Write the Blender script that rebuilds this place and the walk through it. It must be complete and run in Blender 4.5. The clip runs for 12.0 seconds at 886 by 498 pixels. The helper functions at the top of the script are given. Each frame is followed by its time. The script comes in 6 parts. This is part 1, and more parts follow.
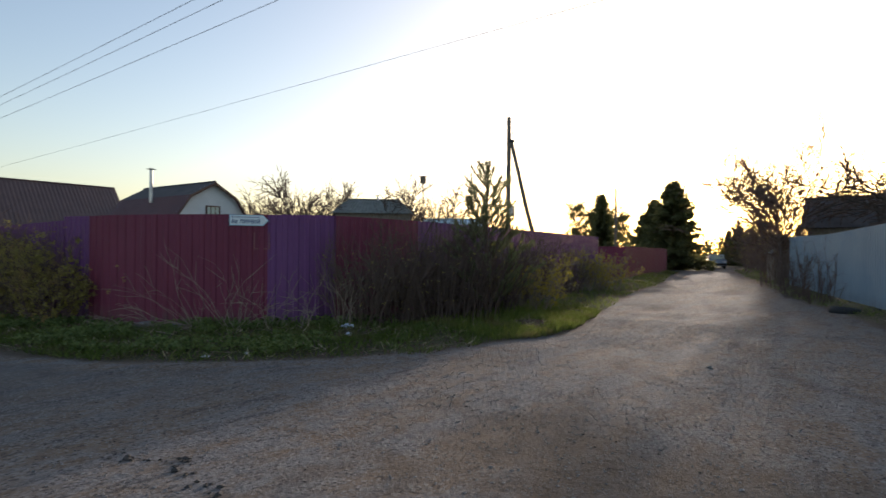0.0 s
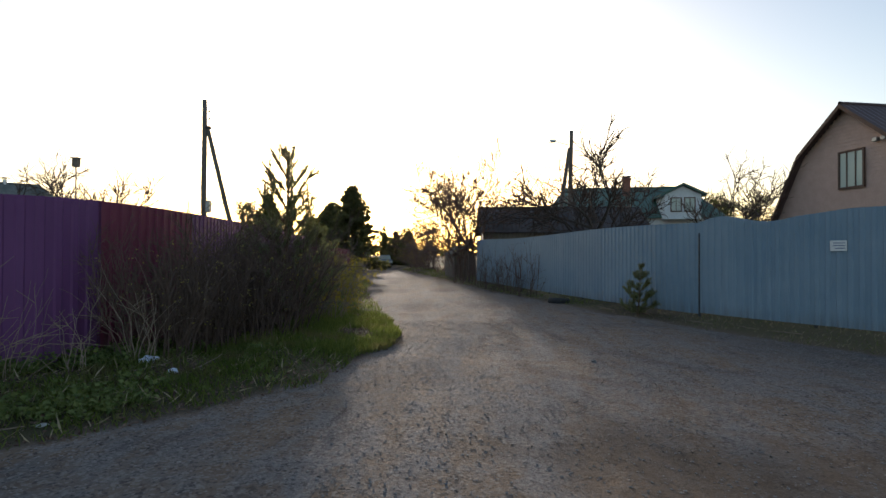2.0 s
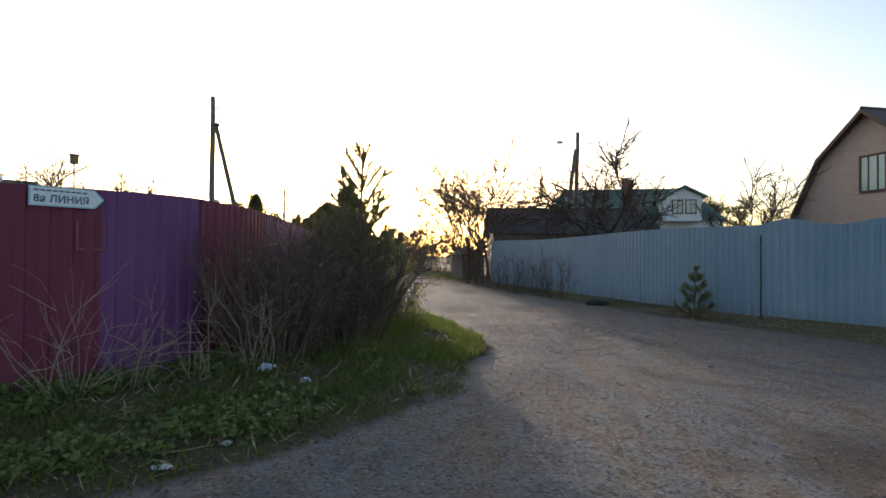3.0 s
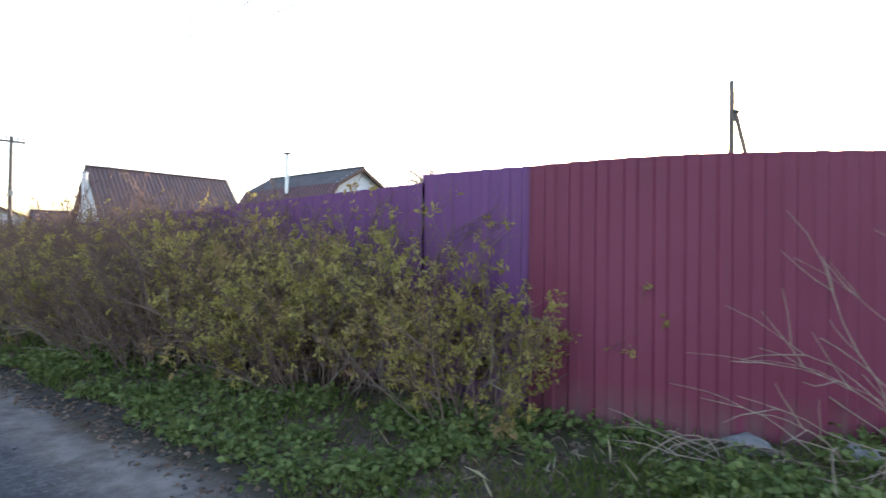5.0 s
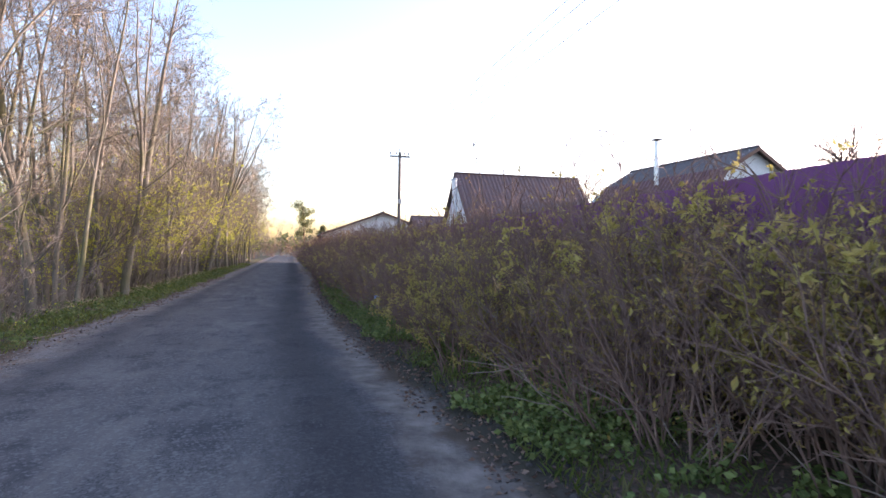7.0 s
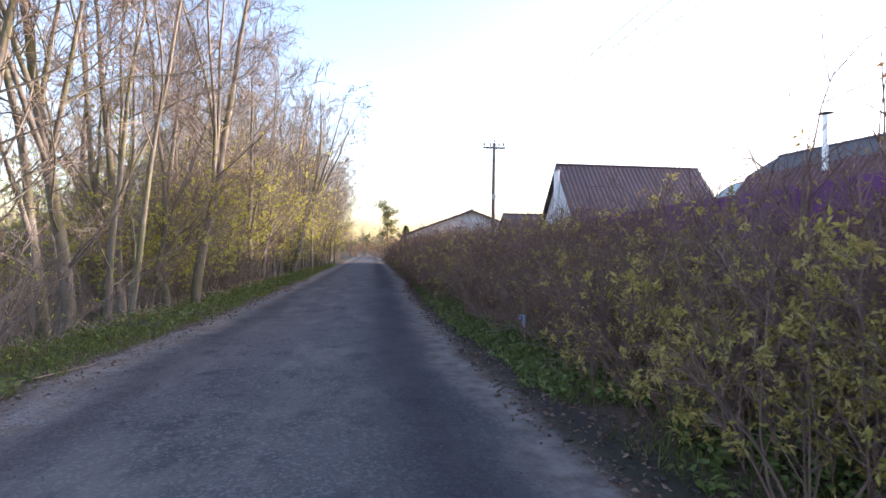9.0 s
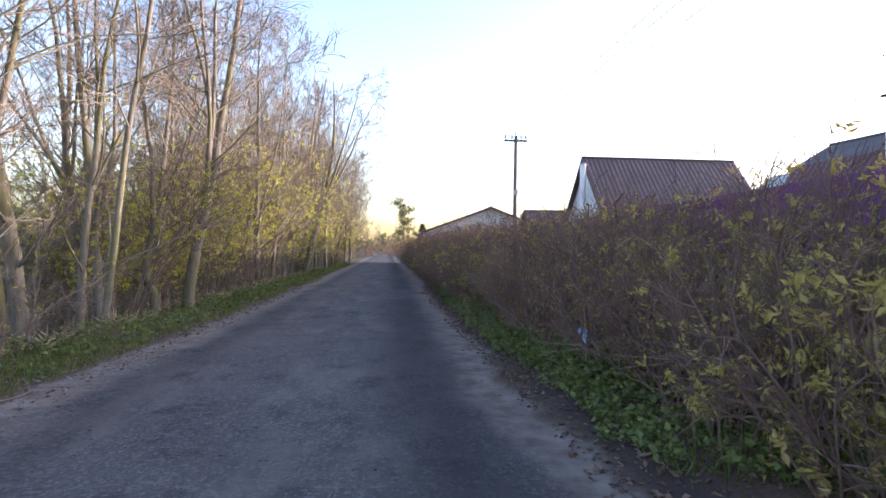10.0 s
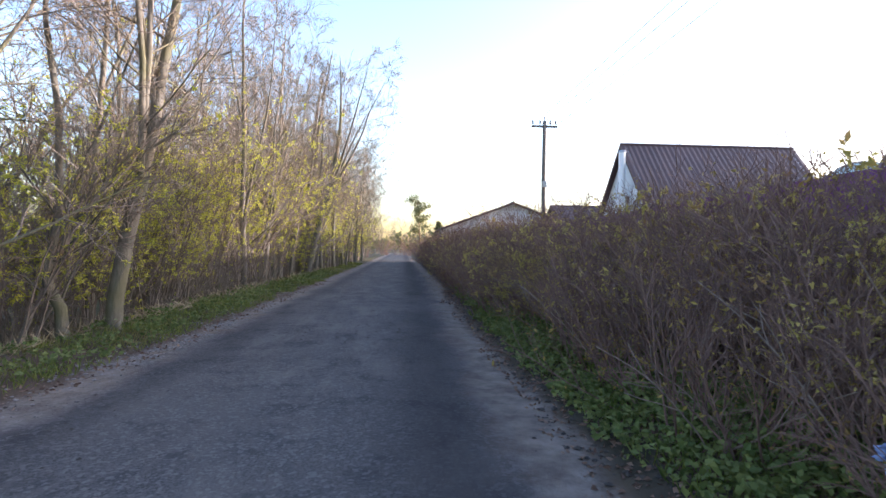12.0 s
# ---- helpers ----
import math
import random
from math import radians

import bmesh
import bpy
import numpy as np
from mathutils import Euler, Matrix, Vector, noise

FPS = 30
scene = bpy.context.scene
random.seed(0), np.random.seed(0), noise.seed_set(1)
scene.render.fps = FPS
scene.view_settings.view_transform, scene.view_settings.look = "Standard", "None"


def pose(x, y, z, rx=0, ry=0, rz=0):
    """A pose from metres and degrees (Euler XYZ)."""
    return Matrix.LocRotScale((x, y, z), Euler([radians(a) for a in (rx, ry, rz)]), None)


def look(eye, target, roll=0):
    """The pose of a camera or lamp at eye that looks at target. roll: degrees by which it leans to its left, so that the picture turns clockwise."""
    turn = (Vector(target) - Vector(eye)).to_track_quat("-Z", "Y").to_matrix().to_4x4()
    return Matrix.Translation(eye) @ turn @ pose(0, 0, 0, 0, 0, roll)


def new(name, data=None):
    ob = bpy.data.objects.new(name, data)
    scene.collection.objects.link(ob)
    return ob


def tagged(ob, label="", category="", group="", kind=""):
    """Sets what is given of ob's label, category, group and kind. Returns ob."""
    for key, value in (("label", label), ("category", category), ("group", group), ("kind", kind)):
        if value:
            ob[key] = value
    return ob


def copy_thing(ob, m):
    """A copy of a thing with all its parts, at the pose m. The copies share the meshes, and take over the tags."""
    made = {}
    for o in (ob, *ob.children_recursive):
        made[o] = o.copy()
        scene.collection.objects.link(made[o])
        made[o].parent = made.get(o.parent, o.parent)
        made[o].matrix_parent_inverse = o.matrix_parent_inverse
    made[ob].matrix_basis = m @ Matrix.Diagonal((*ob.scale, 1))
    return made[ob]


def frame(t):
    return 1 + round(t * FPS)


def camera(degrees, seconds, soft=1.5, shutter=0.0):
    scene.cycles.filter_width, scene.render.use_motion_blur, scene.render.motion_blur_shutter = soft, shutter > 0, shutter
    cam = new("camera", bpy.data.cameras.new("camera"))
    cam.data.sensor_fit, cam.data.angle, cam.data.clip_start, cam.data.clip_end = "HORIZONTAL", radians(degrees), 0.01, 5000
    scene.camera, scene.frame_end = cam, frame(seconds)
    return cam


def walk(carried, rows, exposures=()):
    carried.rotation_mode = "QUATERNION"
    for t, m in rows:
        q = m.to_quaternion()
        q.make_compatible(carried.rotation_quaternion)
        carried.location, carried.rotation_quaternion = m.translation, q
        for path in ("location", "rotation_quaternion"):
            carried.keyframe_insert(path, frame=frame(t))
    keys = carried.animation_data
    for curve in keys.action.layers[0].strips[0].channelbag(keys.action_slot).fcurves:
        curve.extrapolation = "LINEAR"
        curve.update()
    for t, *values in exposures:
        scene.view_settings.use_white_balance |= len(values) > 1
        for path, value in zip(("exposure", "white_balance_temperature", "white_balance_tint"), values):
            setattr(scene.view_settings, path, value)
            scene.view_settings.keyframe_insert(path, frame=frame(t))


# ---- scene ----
cam = camera(76.8, 12.0, soft=1.5, shutter=0.12)
PATH = [
    (0, (-0.171, -0.13, 1.414), (1.419, 1.084, 1.427), 0.4),
    (0.5, (-0.176, 0.663, 1.387), (1.678, 1.413, 1.404), 0.3),
    (1, (-0.135, 1.557, 1.398), (1.806, 2.038, 1.415), 0.3),
    (1.5, (-0.122, 2.344, 1.393), (1.857, 2.633, 1.416), 0.2),
    (2, (-0.104, 3.168, 1.401), (1.895, 3.246, 1.424), 0.2),
    (2.5, (-0.033, 4.036, 1.401), (1.966, 4.005, 1.424), 0.2),
    (2.7, (0.022, 4.391, 1.412), (2.022, 4.352, 1.435), 0.3),
    (4.3, (0.501, 7.46, 1.371), (2.349, 8.225, 1.399), 0.7),
    (4.5, (0.497, 7.844, 1.355), (2.273, 8.764, 1.375), 0.6),
    (4.8, (0.411, 8.401, 1.367), (2.024, 9.583, 1.389), 0.8),
    (5, (0.375, 8.773, 1.352), (1.845, 10.129, 1.366), 0.6),
    (5.2, (0.359, 9.135, 1.346), (1.696, 10.622, 1.363), 0.6),
    (5.5, (0.353, 9.667, 1.339), (1.505, 11.301, 1.351), 0.7),
    (6, (0.351, 10.52, 1.352), (1.209, 12.326, 1.358), 0.6),
    (6.5, (0.341, 11.398, 1.326), (0.99, 13.289, 1.332), 0.7),
    (7, (0.296, 12.265, 1.318), (0.816, 14.196, 1.323), 0.6),
    (7.2, (0.27, 12.602, 1.317), (0.748, 14.544, 1.326), 0.3),
    (8.8, (-0.022, 15.232, 1.276), (0.244, 17.214, 1.271), 0.4),
    (9, (-0.049, 15.544, 1.271), (0.197, 17.529, 1.276), 0.7),
    (9.5, (-0.057, 16.344, 1.25), (0.149, 18.334, 1.252), 0.6),
    (10, (-0.054, 17.077, 1.225), (0.136, 19.068, 1.226), 0.6),
    (10.5, (-0.039, 17.882, 1.232), (0.134, 19.874, 1.231), 0.7),
    (11, (0.0, 18.655, 1.221), (0.158, 20.649, 1.219), 0.7),
    (11.5, (0.0, 19.469, 1.213), (0.148, 21.463, 1.208), 0.7),
    (12, (0.014, 20.254, 1.188), (0.15, 22.249, 1.185), 0.7),
]
walk(cam, [(t, look(eye, target, roll)) for t, eye, target, roll in PATH], exposures=[(0, 1.06, 6350, 17), (0.5, 0.95, 6300, 16), (1.5, 0.95, 6300, 15), (2.6, 1.08, 6350, 15), (4.3, 2.35, 6300, 22), (4.9, 2.8, 6250, 22), (5.4, 2.85, 6200, 22), (6.0, 2.76, 6150, 30), (6.5, 2.65, 6050, 32), (9.0, 2.55, 5900, 31), (12, 2.58, 5700, 25)])

# ---- world and sun ----
SUN_HEADING, SUN_HEIGHT = 80.7, 7.0          # degrees from +y towards +x, degrees up
world = bpy.data.worlds.new("sky")
scene.world = world
world.use_nodes = True
wn = world.node_tree
wn.nodes.clear()
sky = wn.nodes.new("ShaderNodeTexSky")
sky.sky_type, sky.sun_disc = "NISHITA", False
sky.sun_elevation, sky.sun_rotation = radians(SUN_HEIGHT), radians(SUN_HEADING)
sky.air_density, sky.dust_density, sky.ozone_density = 1.0, 2.0, 1.2
back = wn.nodes.new("ShaderNodeBackground")
back.inputs["Strength"].default_value = 0.15
wout = wn.nodes.new("ShaderNodeOutputWorld")
wn.links.new(sky.outputs["Color"], back.inputs["Color"])
wn.links.new(back.outputs["Background"], wout.inputs["Surface"])

sun = new("sun", bpy.data.lights.new("sun", "SUN"))
sun.data.energy, sun.data.angle, sun.data.color = 2.3, radians(0.6), (1.0, 0.87, 0.7)
sd = Vector((math.sin(radians(SUN_HEADING)) * math.cos(radians(SUN_HEIGHT)),
             math.cos(radians(SUN_HEADING)) * math.cos(radians(SUN_HEIGHT)), math.sin(radians(SUN_HEIGHT))))
sun.matrix_world = look(sd * 200, (0, 0, 0))


# ---- materials ----
class Nodes:
    """A short way to wire a node material."""

    def __init__(self, name):
        self.mat = bpy.data.materials.new(name)
        self.mat.use_nodes = True
        self.t = self.mat.node_tree
        self.bsdf = self.t.nodes["Principled BSDF"]
        self.out = self.t.nodes["Material Output"]

    def add(self, kind, **inputs):
        n = self.t.nodes.new(kind)
        for key, value in inputs.items():
            self.put(n.inputs[key.replace("_", " ")], value)
        return n

    def put(self, socket, value):
        if isinstance(value, bpy.types.NodeSocket):
            self.t.links.new(value, socket)
        elif isinstance(value, (tuple, list)) and len(value) == 3 and socket.type == "RGBA":
            socket.default_value = (*value, 1)
        else:
            socket.default_value = value

    def coords(self, world=False):
        if world:
            return self.add("ShaderNodeNewGeometry").outputs["Position"]
        return self.add("ShaderNodeTexCoord").outputs["Object"]

    def noise(self, scale, detail=3.0, rough=0.55, at=None):
        n = self.add("ShaderNodeTexNoise", Scale=scale, Detail=detail, Roughness=rough)
        if at is not None:
            self.put(n.inputs["Vector"], at)
        return n.outputs["Fac"]

    def ramp(self, fac, *stops):
        n = self.add("ShaderNodeValToRGB", Fac=fac)
        r = n.color_ramp
        while len(r.elements) < len(stops):
            r.elements.new(0.5)
        for e, (p, c) in zip(r.elements, stops):
            e.position = p
            e.color = (*c, 1) if isinstance(c, (tuple, list)) else (c, c, c, 1)
        return n.outputs["Color"]

    def mix(self, fac, a, b, blend="MIX"):
        n = self.t.nodes.new("ShaderNodeMix")
        n.data_type, n.blend_type = "RGBA", blend
        self.put(n.inputs[0], fac), self.put(n.inputs[6], a), self.put(n.inputs[7], b)
        return n.outputs[2]

    def math(self, op, a, b=0.0):
        n = self.t.nodes.new("ShaderNodeMath")
        n.operation = op
        self.put(n.inputs[0], a), self.put(n.inputs[1], b)
        return n.outputs[0]

    def bump(self, height, strength, distance):
        n = self.add("ShaderNodeBump", Height=height, Strength=strength, Distance=distance)
        self.put(self.bsdf.inputs["Normal"], n.outputs["Normal"])

    def set(self, color=None, rough=None, metal=None, spec=None):
        for key, value in (("Base Color", color), ("Roughness", rough), ("Metallic", metal), ("Specular IOR Level", spec)):
            if value is not None:
                self.put(self.bsdf.inputs[key], value)
        return self.mat


def painted_metal(name, color, fade, rough=0.45):
    n = Nodes(name)
    at = n.coords(True)
    big, fine = n.noise(0.9, 4, 0.6, at), n.noise(60, 2, 0.6, at)
    drip = n.add("ShaderNodeMapping", Vector=at, Scale=(9, 9, 0.7)).outputs["Vector"]
    streak = n.noise(1.0, 5, 0.6, drip)
    c = n.mix(n.ramp(big, (0.3, 0.0), (0.75, 0.7)), color, fade)
    c = n.mix(n.ramp(streak, (0.5, 0.0), (0.85, 0.35)), c, tuple(v * 0.55 + 0.02 for v in color))
    rnd = n.add("ShaderNodeObjectInfo").outputs["Random"]
    c = n.mix(n.math("MULTIPLY", rnd, 0.25), c, fade)
    low = n.add("ShaderNodeSeparateXYZ", Vector=at).outputs["Z"]
    splash = n.math("MULTIPLY", n.ramp(low, (0.1, 1.0), (0.45, 0.0)), n.ramp(streak, (0.35, 0.0), (0.7, 0.8)))
    c = n.mix(splash, c, (0.12, 0.1, 0.08))
    n.bump(fine, 0.15, 0.002)
    return n.set(c, n.math("ADD", n.math("MULTIPLY", big, 0.25), rough - 0.12), 0.0, 0.35)


def plain(name, color, other, scale=8.0, rough=0.8, bump=0.3, metal=0.0, dist=0.01):
    n = Nodes(name)
    at = n.coords()
    a, b = n.noise(scale, 4, 0.6, at), n.noise(scale * 9, 3, 0.6, at)
    c = n.mix(n.ramp(a, (0.3, 0.0), (0.7, 1.0)), color, other)
    c = n.mix(n.ramp(b, (0.4, 0.0), (0.8, 0.45)), c, tuple(v * 0.6 for v in color))
    n.bump(b, bump, dist)
    return n.set(c, rough, metal)


def wood(name, color, other, rough=0.85):
    n = Nodes(name)
    at = n.add("ShaderNodeMapping", Vector=n.coords(), Scale=(14, 14, 1.2)).outputs["Vector"]
    g = n.noise(2.5, 5, 0.65, at)
    c = n.mix(n.ramp(g, (0.3, 0.0), (0.7, 1.0)), color, other)
    n.bump(g, 0.5, 0.01)
    return n.set(c, rough)


def bark(name, color, other, moss=None):
    n = Nodes(name)
    at = n.add("ShaderNodeMapping", Vector=n.coords(), Scale=(10, 10, 2.5)).outputs["Vector"]
    g = n.noise(2.2, 5, 0.65, at)
    c = n.mix(n.ramp(g, (0.3, 0.0), (0.72, 1.0)), color, other)
    if moss:
        c = n.mix(n.ramp(n.noise(0.9, 3, 0.5, n.coords(True)), (0.48, 0.0), (0.62, 0.8)), c, moss)
    rnd = n.add("ShaderNodeObjectInfo").outputs["Random"]
    c = n.mix(n.math("MULTIPLY", rnd, 0.35), c, tuple(v * 0.55 for v in color))
    n.bump(g, 0.6, 0.02)
    return n.set(c, 0.9, 0, 0.2)


def leaf(name, a, b, dead=None, clear=0.4):
    n = Nodes(name)
    geo = n.add("ShaderNodeNewGeometry").outputs["Random Per Island"]
    c = n.mix(geo, a, b)
    if dead:
        c = n.mix(n.ramp(n.noise(1.7, 2, 0.5, n.coords(True)), (0.52, 0.0), (0.66, 0.8)), c, dead)
    n.set(c, 0.6, 0, 0.25)
    tr = n.add("ShaderNodeBsdfTranslucent", Color=c)
    mx = n.add("ShaderNodeMixShader", Fac=clear)
    n.t.links.new(n.bsdf.outputs[0], mx.inputs[1])
    n.t.links.new(tr.outputs[0], mx.inputs[2])
    n.t.links.new(mx.outputs[0], n.out.inputs["Surface"])
    return n.mat


def ground_material():
    n = Nodes("earth_and_road")
    at = n.coords(True)
    surf = n.add("ShaderNodeAttribute")
    surf.attribute_name = "surf"
    sv = n.add("ShaderNodeSeparateColor", Color=surf.outputs["Color"])
    road, asph, sand = sv.outputs[0], sv.outputs[1], sv.outputs[2]
    damp = surf.outputs["Alpha"]
    veg = n.add("ShaderNodeAttribute")
    veg.attribute_name = "veg"
    vv = n.add("ShaderNodeSeparateColor", Color=veg.outputs["Color"])
    grass, dry, litter = vv.outputs[0], vv.outputs[1], vv.outputs[2]
    big, mid, fine = n.noise(0.55, 5, 0.6, at), n.noise(4.0, 5, 0.65, at), n.noise(38, 4, 0.7, at)
    vor = n.add("ShaderNodeTexVoronoi", Vector=at, Scale=46.0)
    stones = n.add("ShaderNodeSeparateColor", Color=vor.outputs["Color"]).outputs[0]
    vor2 = n.add("ShaderNodeTexVoronoi", Vector=at, Scale=95.0)
    grit = n.add("ShaderNodeSeparateColor", Color=vor2.outputs["Color"]).outputs[1]
    # gravel: brown earth with grey stones pressed into it
    brown = n.mix(n.ramp(mid, (0.3, 0.0), (0.7, 1.0)), (0.135, 0.098, 0.07), (0.23, 0.175, 0.13))
    grey = n.mix(grit, (0.11, 0.105, 0.105), (0.21, 0.2, 0.195))
    track = n.add("ShaderNodeMapping", Vector=at, Rotation=(0, 0, radians(-14)), Scale=(0.35, 1.5, 1)).outputs["Vector"]
    ruts = n.noise(1.3, 5, 0.62, track)
    gravel = n.mix(n.ramp(n.math("ADD", n.math("MULTIPLY", ruts, 0.55), n.math("MULTIPLY", mid, 0.45)), (0.44, 0.0), (0.56, 0.95)), brown, grey)
    gravel = n.mix(n.ramp(n.noise(2.2, 6, 0.7, track), (0.55, 0.0), (0.66, 0.7)), gravel, (0.06, 0.053, 0.05))
    gravel = n.mix(n.ramp(stones, (0.78, 0.0), (0.84, 0.5)), gravel, (0.27, 0.25, 0.235))
    gravel = n.mix(n.ramp(stones, (0.1, 0.65), (0.16, 0.0)), gravel, (0.045, 0.04, 0.038))
    # worn asphalt
    tar = n.mix(grit, (0.05, 0.048, 0.049), (0.118, 0.115, 0.114))
    tar = n.mix(n.ramp(big, (0.35, 0.0), (0.7, 0.7)), tar, (0.115, 0.11, 0.106))
    tar = n.mix(n.ramp(n.noise(1.9, 6, 0.7, at), (0.5, 0.0), (0.62, 0.7)), tar, (0.045, 0.045, 0.05))
    dust = n.noise(1.1, 5, 0.7, n.add("ShaderNodeMapping", Vector=at, Scale=(1.6, 0.55, 1)).outputs["Vector"])
    tar = n.mix(n.ramp(dust, (0.5, 0.0), (0.64, 0.65)), tar, (0.15, 0.14, 0.13))
    tar = n.mix(n.ramp(stones, (0.8, 0.0), (0.86, 0.5)), tar, (0.17, 0.168, 0.165))
    tar = n.mix(n.ramp(fine, (0.62, 0.0), (0.74, 0.5)), tar, (0.04, 0.04, 0.043))
    c = n.mix(asph, gravel, tar)
    sandc = n.mix(n.ramp(mid, (0.35, 0.0), (0.65, 1.0)), (0.12, 0.102, 0.088), (0.25, 0.218, 0.19))
    c = n.mix(sand, c, sandc)
    soil = n.mix(mid, (0.05, 0.04, 0.03), (0.13, 0.1, 0.075))
    soil = n.mix(grass, soil, n.mix(fine, (0.03, 0.042, 0.014), (0.075, 0.085, 0.03)))
    soil = n.mix(dry, soil, n.mix(fine, (0.14, 0.11, 0.07), (0.28, 0.23, 0.15)))
    soil = n.mix(n.math("MULTIPLY", litter, n.ramp(fine, (0.4, 0.0), (0.6, 1.0))), soil, (0.13, 0.085, 0.065))
    c = n.mix(n.math("MULTIPLY", dry, n.ramp(fine, (0.3, 1.0), (0.7, 0.6))), c, n.mix(mid, (0.055, 0.04, 0.029), (0.15, 0.108, 0.075)))
    c = n.mix(road, soil, c)
    c = n.mix(n.math("MULTIPLY", damp, 0.72), c, (0.03, 0.029, 0.031))
    h = n.math("ADD", n.math("MULTIPLY", fine, 0.6), n.math("ADD", n.math("MULTIPLY", stones, 0.3), mid))
    n.bump(h, 0.6, 0.03)
    return n.set(c, 0.95, 0, 0.12)


